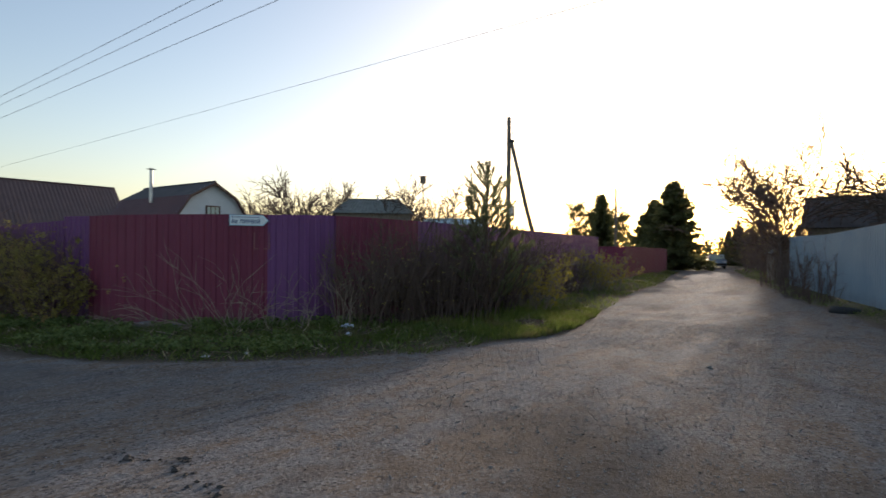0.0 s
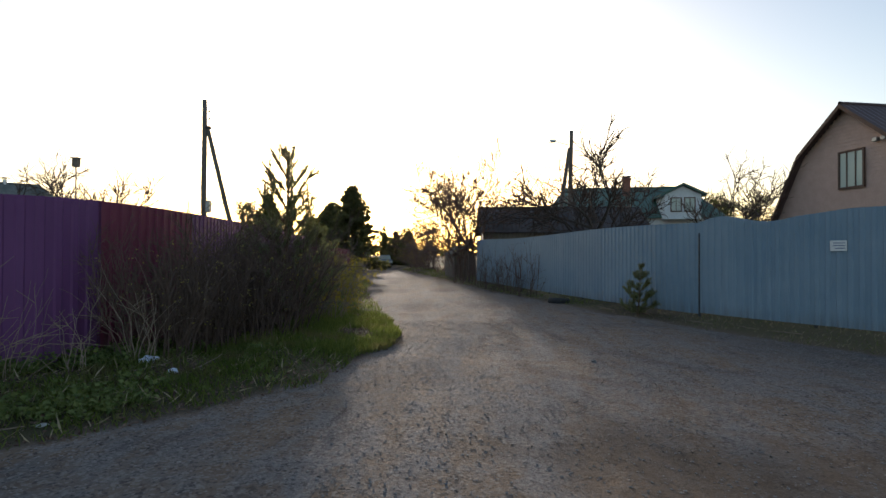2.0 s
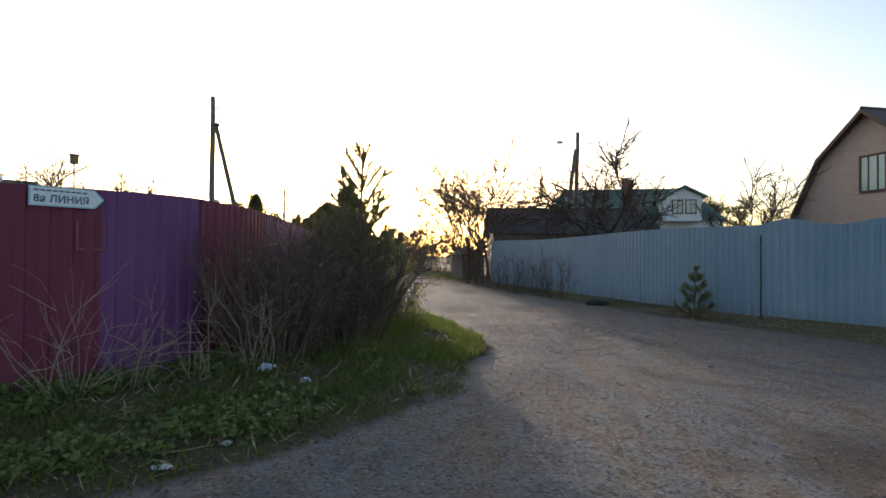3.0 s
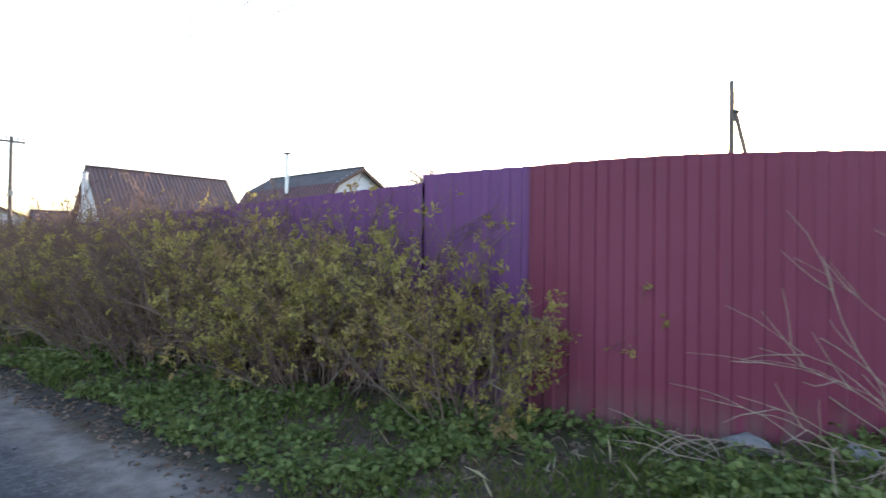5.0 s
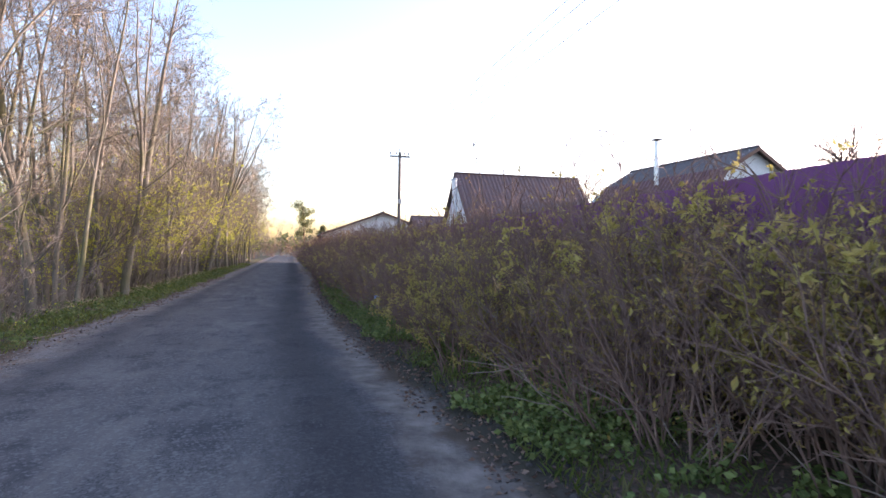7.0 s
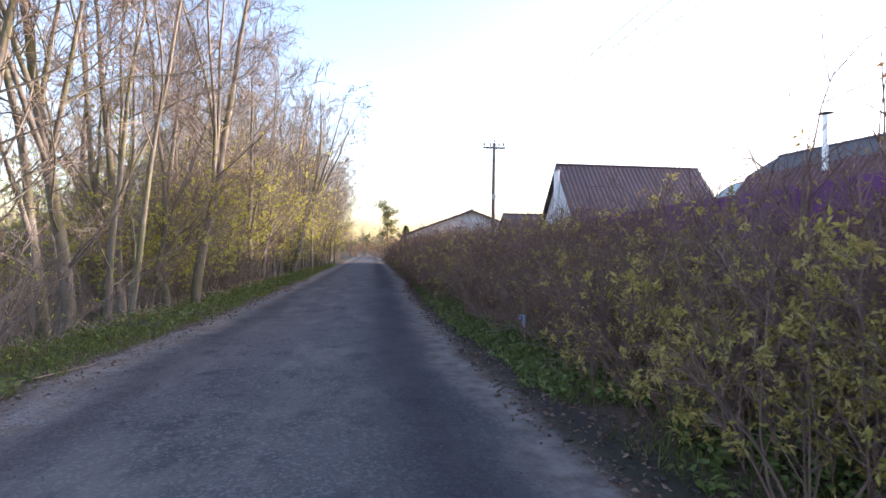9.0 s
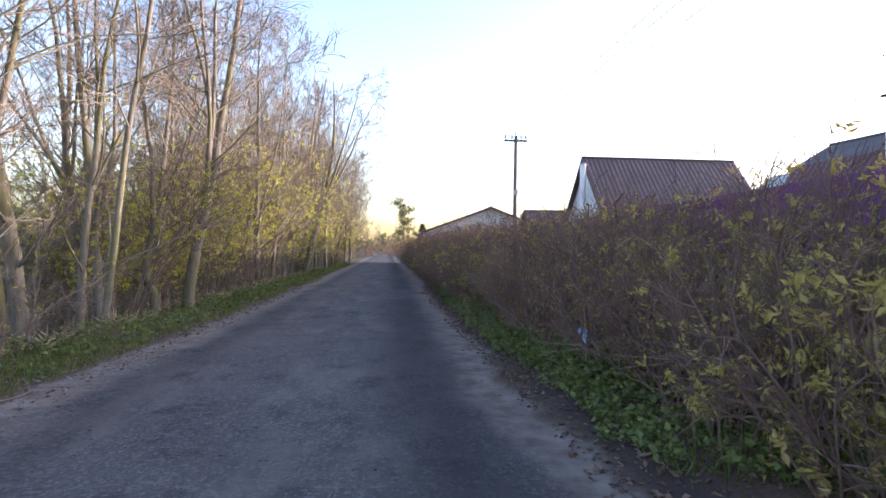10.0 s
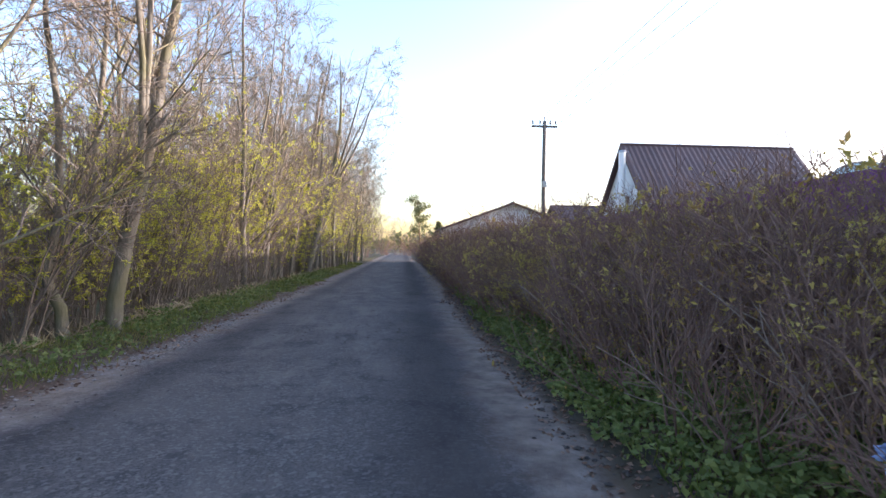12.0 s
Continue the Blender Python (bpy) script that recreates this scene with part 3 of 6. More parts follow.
# ---- sheet-metal fences ----
def line_at(poly, s):
    """Point and sideways normal (to the right of the way) at arc length s of a plan line."""
    for (a, b) in zip(poly, poly[1:]):
        a, b = Vector(a), Vector(b)
        k = (b - a).length
        if s <= k or (b - Vector(poly[-1])).length < 1e-6:
            d = (b - a) / k
            return a + d * s, Vector((d.y, -d.x)), d
        s -= k


def length_of(poly):
    return sum((Vector(b) - Vector(a)).length for a, b in zip(poly, poly[1:]))


def smooth_line(poly, rounds=2):
    for _ in range(rounds):
        out = [poly[0]]
        for a, b in zip(poly, poly[1:]):
            out += [(a[0] * 0.75 + b[0] * 0.25, a[1] * 0.75 + b[1] * 0.25), (a[0] * 0.25 + b[0] * 0.75, a[1] * 0.25 + b[1] * 0.75)]
        poly = out + [poly[-1]]
    return poly


def sheet(poly, s0, s1, bottom, top, pitch=0.2, deep=0.02, out=0.0, side=1):
    """One ribbed sheet from s0 to s1 along a plan line, with the thickness of a folded sheet."""
    prof = []
    k = math.floor(s0 / pitch)
    while k * pitch < s1:
        for f, h in ((0.0, 0), (0.46, 0), (0.56, 1), (0.9, 1)):
            s = (k + f) * pitch
            if s0 < s < s1:
                prof.append((s, h * deep))
        k += 1
    prof = [(s0, prof[0][1])] + prof + [(s1, prof[-1][1])]
    v, f = [], []
    for s, h in prof:
        p, n, d = line_at(poly, s)
        n = n * side
        for off in (h + out, h + out - 0.004):
            q = p + n * off
            zt = top(s)
            v += [(q.x, q.y, bottom(s)), (q.x, q.y, zt)]
    for i in range(len(prof) - 1):
        a, b = 4 * i, 4 * (i + 1)
        f += [(a, b, b + 1, a + 1), (a + 2, a + 3, b + 3, b + 2), (a + 1, b + 1, b + 3, a + 3), (a, a + 2, b + 2, b)]
    e = 4 * (len(prof) - 1)
    f += [(0, 1, 3, 2), (e, e + 2, e + 3, e + 1)]
    return v, f


def sheet_fence(name, label, poly, runs, pitch=0.2, wide=1.15, side=1):
    """runs: (s0, s1, material, bottom, top); each run is split into sheets of about that width."""
    fence = thing(name, label, "fence")
    for s0, s1, mat, bottom, top in runs:
        k = max(1, round((s1 - s0) / wide))
        for i in range(k):
            a, b = s0 + (s1 - s0) * i / k, s0 + (s1 - s0) * (i + 1) / k
            part("panel", sheet(poly, a, b + 0.03, bottom, top, pitch, out=0.003 * (i % 2), side=side), mat, fence)
    total, s = runs[-1][1], runs[0][0] + 0.6
    while s < total:
        p, n, d = line_at(poly, s)
        q = p - n * 0.035 * side
        part("post", rod((q.x, q.y, -0.3), (q.x, q.y, 1.75), 0.028, sides=6), M["dark_steel"], fence)
        s += 2.4
    for h in (0.55, 1.55):
        pts = []
        s = runs[0][0]
        while s < total:
            p, n, d = line_at(poly, s)
            q = p - n * 0.022 * side
            pts.append((q.x, q.y, h))
            s += 0.5
        part("rail", tubes([(pts, [0.018] * len(pts))], 4), M["dark_steel"], fence)
    return fence


CORNER = smooth_line([(4.9, 46), (4.45, 26), (4.2, 17.6), (4.02, 12.9), (4.02, 11.6), (4.12, 10.6), (4.4, 9.85), (5.09, 9.06), (5.9, 8.5),
                      (6.3, 8.15), (7.0, 7.9), (9.3, 7.85), (14.3, 8.6), (26.7, 10.65)], 2)


def s_near(poly, x, y):
    best, at, s = 1e9, 0, 0
    for a, b in zip(poly, poly[1:]):
        a, b = Vector(a), Vector(b)
        k = (b - a).length
        t = max(0, min(1, (Vector((x, y)) - a).dot(b - a) / k / k))
        dd = (a + (b - a) * t - Vector((x, y))).length
        if dd < best:
            best, at = dd, s + t * k
        s += k
    return at


S_STEP, S_SEAM = s_near(CORNER, 4.0, 12.4), s_near(CORNER, 4.05, 11.27)
S_P1, S_P2, S_P3 = s_near(CORNER, 5.9, 8.48), s_near(CORNER, 7.0, 7.95), s_near(CORNER, 9.4, 7.87)
S_END = length_of(CORNER)


def low0(s):
    return 0.1


def top_corner(s):
    return 2.04 + 0.06 * max(0.0, min(1.0, (s - S_SEAM - 1.5) / (S_P2 - S_SEAM - 1.5)))


def top_street(s):
    return 2.1 + 0.15 * max(0.0, min(1.0, (s - S_P2) / (S_END - S_P2)))


sheet_fence("metal_fence", "maroon and purple ribbed metal fence round the corner plot", CORNER, [
    (0, S_STEP, M["purple"], low0, lambda s: 1.99),
    (S_STEP, S_SEAM, M["purple"], low0, lambda s: 2.065 - 0.025 * max(0.0, min(1.0, (s - S_STEP) / (S_SEAM - S_STEP)))),
    (S_SEAM, S_P1, M["maroon"], low0, top_corner),
    (S_P1, S_P2, M["purple"], low0, top_corner),
    (S_P2, S_P3, M["maroon"], low0, top_street),
    (S_P3, S_END, M["purple"], low0, top_street)])

BLUE = smooth_line([(2.2, -9.5), (6.2, -5.5), (9.49, -3.33), (12.0, -1.75), (16.8, -0.2), (27.6, 2.55)], 1)
S_GATE = s_near(BLUE, 12.0, -1.75)
S_BEND = s_near(BLUE, 8.6, -3.9)


def top_blue(s):
    if s < S_GATE:                       # the gate's waved top edge
        u = S_GATE - s
        return 2.13 + 0.09 * math.sin(min(u, 1.1) / 1.1 * math.pi) - (0.06 * math.sin((u - 1.1) / 0.9 * math.pi) if 1.1 < u < 2.0 else 0) + 0.09 * max(0, min(1, (u - 2.0) / 0.9))
    return 2.12 + 0.04 * math.sin((s - S_GATE) * 0.5)


sheet_fence("metal_fence", "faded blue ribbed metal fence with a waved top edge", BLUE, [
    (0, S_GATE - 0.012, M["blue"], lambda s: 0.2, top_blue), (S_GATE + 0.012, length_of(BLUE), M["blue"], lambda s: 0.17, top_blue)], 0.17, side=-1)
p, n, d = line_at(BLUE, S_GATE)
q = p + n * -0.015
slot = thing("gate_post", "dark steel gate post in the gap of the blue fence", "post")
part("bar", soft_box(q.x - 0.02, q.y - 0.02, 0.05, q.x + 0.02, q.y + 0.02, 1.9, 0.004), M["dark_steel"], slot)
p, n, d = line_at(BLUE, s_near(BLUE, 9.5, -3.3))
ang = math.degrees(math.atan2(d.y, d.x))
notice = thing("notice", "small white paper notice fixed on the blue gate", "notice", at=pose(p.x + n.x * -0.0, p.y - n.y * 0.0, 0) @ pose(0, 0, 0, 0, 0, ang))
part("sheet_of_paper", soft_box(-0.13, 0.0, 1.5, 0.13, 0.006, 1.68, 0.002), M["white"], notice)
for k in range(3):
    part("text_line", box(-0.1, 0.0065, 1.54 + k * 0.045, 0.08 - 0.03 * (k == 0), 0.0075, 1.552 + k * 0.045), M["ink"], notice)
notice.location = (p.x - n.x * 0.03 + 0.2 * abs(d.x), p.y - n.y * 0.03 + 0.2 * d.y * (1 if d.x > 0 else -1), 0)

# maroon box-shaped fence further down the street
far_line = [(31.2, 13.6), (31.4, 10.95), (42.5, 12.0), (47, 13.0)]
sheet_fence("metal_fence", "dark maroon ribbed metal fence beside the gravel track", far_line, [(0, length_of(far_line), M["maroon"], lambda s: 0.0, lambda s: 1.84)])

# ---- street sign ----
p, n, d = line_at(CORNER, s_near(CORNER, 5.66, 8.68))
ang = math.degrees(math.atan2(d.y, d.x))
sign = thing("street_sign", "pale blue arrow-shaped street sign on the maroon fence", "street sign", at=pose(p.x + n.x * 0.03, p.y + n.y * 0.03, 1.87, 0, 0, ang))
outline = [(-0.33, 0, 0), (0.24, 0, 0), (0.33, 0, 0.095), (0.24, 0, 0.19), (-0.33, 0, 0.19)]
part("plate", extrude_poly(outline, (0, 0, 0), (0, -0.012, 0)), M["sign_blue"], sign)
inner = [(-0.318, 0, 0.012), (0.233, 0, 0.012), (0.312, 0, 0.095), (0.233, 0, 0.178), (-0.318, 0, 0.178)]
part("white_field", extrude_poly(inner, (0, -0.012, 0), (0, -0.0145, 0)), M["sign_white"], sign)


def lettering(body, size, x, z, y, mat, parent):
    cu = bpy.data.curves.new("lettering", "FONT")
    cu.body, cu.size, cu.extrude, cu.offset = body, size, 0.0008, 0.0022
    tmp = new("lettering_source", cu)
    me = bpy.data.meshes.new_from_object(tmp.evaluated_get(bpy.context.evaluated_depsgraph_get()))
    bpy.data.objects.remove(tmp)
    me.materials.append(mat)
    ob = new("lettering", me)
    ob.parent = parent
    ob.matrix_local = pose(x, y, z, 90, 0, 0)
    return ob


lettering("8я ЛИНИЯ", 0.098, -0.295, 0.04, -0.0155, M["ink"], sign)
for k in range(9):
    part("text_bar", box(-0.29 + k * 0.052, -0.0162, 0.143, -0.25 + k * 0.052, -0.015, 0.158), M["ink"], sign)
scrap = thing("tape_marks", "torn strips of old brown tape on the fence", "tape", at=pose(p.x + n.x * 0.024, p.y + n.y * 0.024, 1.45, 0, 0, ang))
for x, z, w, h in ((0.08, 0.0, 0.02, 0.3), (0.33, 0.0, 0.02, 0.3), (0.1, 0.0, 0.07, 0.018), (0.25, 0.0, 0.08, 0.018)):
    part("strip", box(x, -0.003, z, x + w, 0.0, z + h), M["tape"], scrap)


# ---- poles and wires ----
def sag_wire(a, b, drop, r, name="power_cable", label="thin black overhead power cable", steps=40):
    pts = []
    for i in range(steps + 1):
        t = i / steps
        pts.append((a[0] + (b[0] - a[0]) * t, a[1] + (b[1] - a[1]) * t, a[2] + (b[2] - a[2]) * t - drop * 4 * t * (1 - t)))
    return tagged(part(name, tubes([(pts, [r] * len(pts))], 4), M["cable"]), label, "cable", "overhead cables")


for x in (6.35, 6.75, 7.5):
    sag_wire((x + 0.05, 48, 7.45), (x + 0.15, -32, 7.3), 0.25, 0.008)
sag_wire((12.1, 70, 7.3), (11.8, -32, 7.2), 0.15, 0.006)


def round_pole(name, label, x, y, h, r0, r1, lean=(0, 0)):
    t = thing(name, label, "utility pole", at=pose(x, y, gz(x, y)))
    rng = np.random.RandomState(int(x * 7 + y))
    pts = [(lean[0] * k / 8 + rng.normal() * 0.008, lean[1] * k / 8 + rng.normal() * 0.008, -0.3 + (h + 0.3) * k / 8) for k in range(9)]
    v, f = tubes([(pts, np.linspace(r0, r1, 9))], 10)
    faces = f.tolist() + [list(range(80, 90))]
    part("shaft", (v.tolist(), faces), M["pole"], t, smooth=True)
    return t


up = round_pole("utility_pole", "slim grey wooden utility pole with a crossarm", 6.95, 48.0, 7.55, 0.13, 0.09)
part("crossarm", soft_box(-0.66, -0.06, 7.22, 0.66, 0.04, 7.32, 0.01), M["pole"], up)
for x in (-0.6, -0.22, 0.3, 0.58):
    ins = part("insulator", merge(rod((x, 0, 7.31), (x, 0, 7.42), 0.012), rod((x, 0, 7.4), (x, 0, 7.58), 0.06, 0.04)), M["porcelain"], up)
part("insulator", merge(rod((0, 0, 7.5), (0, 0, 7.66), 0.012), rod((0, 0, 7.62), (0, 0, 7.76), 0.045, 0.03)), M["porcelain"], up)
part("meter_box", soft_box(-0.1, -0.22, 4.2, 0.1, -0.1, 4.5, 0.01), M["steel"], up)

ap = round_pole("utility_pole", "weathered wooden utility pole with a slanted brace", 27.4, 16.25, 9.05, 0.16, 0.11)
part("brace", tubes([([(0.9, -1.9, -0.3), (0.45, -0.95, 3.7), (0.03, -0.12, 7.75)], (0.14, 0.12, 0.1))], 9), M["pole"], ap, smooth=True)
part("stub_bar", soft_box(-0.1, -0.32, 7.6, 0.1, -0.08, 7.72, 0.01), M["dark_steel"], ap)
for z in (8.1, 8.5):
    part("insulator", merge(rod((0.05, 0, z), (0.2, -0.15, z + 0.02), 0.012), rod((0.2, -0.15, z), (0.2, -0.15, z + 0.13), 0.04, 0.028)), M["porcelain"], ap)
part("fuse_box", soft_box(-0.14, -0.34, 3.4, 0.14, -0.13, 4.0, 0.01), M["steel"], ap)
lp = round_pole("utility_pole", "dark leaning utility pole with a street lamp arm", 35.3, -3.3, 9.1, 0.17, 0.12, (0.1, -0.25))
part("brace", tubes([([(-1.5, 1.2, -0.3), (-0.7, 0.55, 4.2), (0.05, -0.1, 8.0)], (0.16, 0.14, 0.11))], 9), M["pole"], lp, smooth=True)
arm = part("lamp_arm", rod((0.0, 0, 8.2), (-0.5, 1.0, 8.35), 0.03, 0.025), M["steel"], lp)
part("lamp_head", soft_box(-0.75, 0.85, 8.27, -0.3, 1.25, 8.4, 0.03), M["galvanised"], arm)
for x, y, h in ((72, 17.6, 9), (97, 24.5, 9.0), (60, 22, 8.5)):
    round_pole("utility_pole", "distant bare wooden utility pole", x, y, h, 0.16, 0.12)

bb = thing("birdhouse", "wooden birdhouse on a tall thin pole", "birdhouse", at=pose(30.13, 24.8, 0))
part("pole", rod((0, 0, -0.2), (0, 0, 6.3), 0.05, 0.035), M["post"], bb)
part("nest_box", soft_box(-0.15, -0.15, 6.25, 0.15, 0.15, 6.72, 0.01), M["post"], bb)
part("lid", soft_box(-0.2, -0.2, 6.72, 0.2, 0.2, 6.77, 0.008), M["roof_grey"], bb)


# ---- houses ----
def ribbed_slope(a, b, c, d, pitch=0.25, deep=0.03, thick=0.03):
    """A ribbed roof sheet on the corners a, b (eave) and c, d (ridge, over b and a)."""
    a, b, c, d = (Vector(p) for p in (a, b, c, d))
    n = (b - a).cross(d - a).normalized()
    if n.z < 0:
        n = -n
    k = max(2, round((b - a).length / (pitch / 2)))
    v, f = [], []
    for i in range(k + 1):
        t = i / k
        e, r = a.lerp(b, t), d.lerp(c, t)
        h = n * (deep if i % 2 else 0.0)
        v += [e + h, r + h, e + h - n * thick, r + h - n * thick]
    for i in range(k):
        o, w = 4 * i, 4 * (i + 1)
        f += [(o, w, w + 1, o + 1), (o + 2, o + 3, w + 3, w + 2), (o, o + 2, w + 2, w), (o + 1, w + 1, w + 3, o + 3)]
    e = 4 * k
    f += [(0, 1, 3, 2), (e, e + 2, e + 3, e + 1)]
    return [tuple(p) for p in v], f


def window(parent, w, h, x, z, y, frame_mat, bars=2, face=-1):
    """A framed window on a wall in the plane y, facing face along y."""
    t = 0.06 * face
    wf = part("window", merge(box(x - w / 2, y, z, x + w / 2, y + t, z + 0.07), box(x - w / 2, y, z + h - 0.07, x + w / 2, y + t, z + h),
                              box(x - w / 2, y, z + 0.07, x - w / 2 + 0.07, y + t, z + h - 0.07), box(x + w / 2 - 0.07, y, z + 0.07, x + w / 2, y + t, z + h - 0.07)), frame_mat, parent)
    part("pane", box(x - w / 2 + 0.06, y, z + 0.06, x + w / 2 - 0.06, y + t * 0.4, z + h - 0.06), M["glass"], wf)
    for i in range(bars):
        bx = x - w / 2 + w * (i + 1) / (bars + 1)
        part("glazing_bar", box(bx - 0.02, y, z + 0.07, bx + 0.02, y + t * 0.8, z + h - 0.07), frame_mat, wf)
    return wf


def siding(x0, x1, z0, z1, y, face, shape, step=0.16):
    """Overlapping boards on the wall plane y; shape(z) gives the half-open x range."""
    geos = []
    z = z0
    while z < z1:
        a, b = shape(z + step * 0.5)
        a, b = max(a, x0), min(b, x1)
        if b - a > 0.1:
            geos.append(([(a, y, z), (b, y, z), (b, y + face * 0.03, z), (a, y + face * 0.03, z), (a, y, z + step), (b, y, z + step), (b, y + face * 0.012, z + step), (a, y + face * 0.012, z + step)],
                         [(0, 3, 2, 1), (4, 5, 6, 7), (0, 1, 5, 4), (1, 2, 6, 5), (2, 3, 7, 6), (3, 0, 4, 7)]))
        z += step
    return geos


def gabled_house(name, label, at, length, width, eave, ridge, wall_mat, roof_mat, gable_mat, over=0.35, chimney=None, mansard=None, windows=(), boards=0.0, low_roof=None, hip=0.0):
    """A house along its own x axis: gables at x = 0 and x = length, the roof's eaves at y = +-width / 2."""
    h = thing(name, label, "house", at=at)
    w = width / 2
    if mansard:
        mw, mz = mansard
        prof = [(-w, eave), (-mw, mz), (0, ridge), (mw, mz), (w, eave)]
    else:
        prof = [(-w, eave), (0, ridge), (w, eave)]
    ring = [(0, -w, -0.4)] + [(0, y, z) for y, z in prof if not (hip and y == 0)] + [(0, w, -0.4)]
    part("wall", extrude_poly(ring, (0.02, 0, 0), (length - 0.02, 0, 0)), wall_mat, h)
    for side in (-1, 1):
        pts = [(y, z) for y, z in prof if y * side >= 0]
        pts = sorted(pts, key=lambda q: q[1])
        for (y0, z0), (y1, z1) in zip(pts, pts[1:]):
            dn = Vector((y0 - y1, z0 - z1)).normalized() * (over if z0 == eave else 0.0)
            a, b = (-over, y0 + dn.x, z0 + dn.y + 0.05), (length + over, y0 + dn.x, z0 + dn.y + 0.05)
            c, d = (length + over - hip, y1, z1 + 0.05), (-over + hip, y1, z1 + 0.05)
            part("roof", ribbed_slope(a, b, c, d), low_roof if low_roof and z0 == eave else roof_mat, h)
            for x in (() if hip else (-over - 0.03, length + over)):
                part("verge_board", extrude_poly([(x, y0 + dn.x, z0 + dn.y - 0.1), (x, y0 + dn.x, z0 + dn.y + 0.06), (x, y1, z1 + 0.06), (x, y1, z1 - 0.1)], (0, 0, 0), (0.03, 0, 0)), M["trim"], h)
    if hip:
        for x0, x1 in ((-over, hip - over), (length + over, length + over - hip)):
            part("roof", extrude_poly([(x0, -w - over, eave - over * (ridge - eave) / w + 0.05), (x0, w + over, eave - over * (ridge - eave) / w + 0.05), (x1, 0, ridge + 0.05)], (0, 0, 0), (0, 0, -0.03)), roof_mat, h)
    part("ridge_cap", tubes([([(-over + hip, 0, ridge + 0.07), (length + over - hip, 0, ridge + 0.07)], (0.07, 0.07))], 8), roof_mat, h)
    if boards:
        def shape(z):
            for (y0, z0), (y1, z1) in zip(prof, prof[1:]):
                if z0 <= z <= z1 and z1 > z0:
                    y = y0 + (y1 - y0) * (z - z0) / (z1 - z0)
                    return y, -y
            return (-w, w) if z < eave else (0, 0)
        for x, face in ((0, -1), (length, 1)):
            for i, (v, f) in enumerate(siding(-w, w, 0.0, ridge, 0, 1, shape, boards)):
                part("board", ([(x + face * (0.02 - 0.04 + p[1] + 0.0) + face * 0.001, p[0], p[2]) for p in v], f), gable_mat, h)
    for x, w2, h2, y, z, bars in windows:
        wv = window(h, w2, h2, 0, z, 0, M["trim"], bars)
        wv.matrix_local = pose(x, y, 0, 0, 0, -90 if x <= 0.01 else 90)
    if chimney:
        cx, cy, cz, kind = chimney
        if kind == "pipe":
            pc = part("chimney_pipe", rod((cx, cy, cz - 2.0), (cx, cy, cz - 0.12), 0.1, sides=12), M["galvanised"], h)
            part("cowl", merge(rod((cx, cy, cz - 0.06), (cx, cy, cz), 0.26, 0.05, 12), rod((cx, cy, cz - 0.14), (cx, cy, cz - 0.05), 0.02)), M["dark_steel"], pc)
        else:
            pc = part("chimney", merge(soft_box(cx - 0.28, cy - 0.28, cz - 2.2, cx + 0.28, cy + 0.28, cz - 0.12, 0.01), soft_box(cx - 0.35, cy - 0.35, cz - 0.3, cx + 0.35, cy + 0.35, cz - 0.15, 0.01)), M["brick"], h)
            part("cowl", merge(rod((cx, cy, cz - 0.13), (cx, cy, cz - 0.02), 0.05), soft_box(cx - 0.35, cy - 0.35, cz - 0.04, cx + 0.35, cy + 0.35, cz, 0.01)), M["dark_steel"], pc)
    return h


# brown-roofed house behind the long hedge: gable to the lane
h1 = gabled_house("house", "steep brown metal-roofed house behind the hedge", pose(10.3, 45.9, 0, 0, 0, 0), 8.0, 7.6, 2.0, 6.1, M["plaster"], M["roof_brown"], M["siding_white"], 0.25,
                  windows=((-0.02, 1.0, 1.1, 0.0, 2.6, 1),), boards=0.2)
fl = part("flue_pipe", rod((-0.45, -0.75, 2.5), (-0.45, -0.75, 5.65), 0.16, sides=12), M["white"], h1)
part("flue_cap", rod((-0.45, -0.75, 5.65), (-0.45, -0.75, 5.75), 0.2, 0.14, 12), M["steel"], fl)
# mansard house with the steel flue pipe
gabled_house("house", "grey-roofed mansard house with white gable and flue pipe", pose(17.25, 29.8, 0, 0, 0, 94), 7.0, 4.6, 3.3, 5.3, M["siding_white"], M["roof_grey"], M["siding_white"], 0.25,
             low_roof=M["roof_red"], chimney=(3.25, 1.78, 6.18, "pipe"), mansard=(1.5, 4.45), windows=((-0.02, 0.9, 0.9, 0.0, 3.1, 2),), boards=0.17)
# slate shed among the fruit trees
gabled_house("shed", "low shed with mossy grey slate roof", pose(29.2, 25.2, 0, 0, 0, 133), 5.0, 3.6, 4.0, 4.95, M["post"], M["slate"], M["post"], 0.2, chimney=(2.2, 0.0, 5.35, "pipe"), hip=0.9)
gabled_house("shed", "small blue-roofed shed beyond the purple fence", pose(31.5, 20.5, 0, 0, 0, 120), 4.0, 3.0, 2.9, 3.6, M["post"], M["plastic_pale"], M["post"], 0.2)
gabled_house("house", "pale low house beyond the hedge", pose(8.0, 61.5, 0, 0, 0, 90), 7.0, 10.0, 2.75, 4.6, M["siding_white"], M["slate"], M["siding_white"], 0.4, windows=((-0.02, 0.9, 0.6, 1.2, 2.6, 1),))
gabled_house("shed", "low brown-roofed shed beside the house", pose(9.6, 56, 0, 0, 0, 0), 4.0, 3.5, 2.9, 3.95, M["post"], M["roof_brown"], M["post"], 0.2)
gr = thing("greenhouse", "pale blue polycarbonate greenhouse with arched roof", "greenhouse", at=pose(19.3, 42.6, 0.2, 0, 0, 62))
arc = [(0, 1.7 * math.cos(a), 3.1 + 1.75 * math.sin(a)) for a in np.linspace(0, math.pi, 13)]
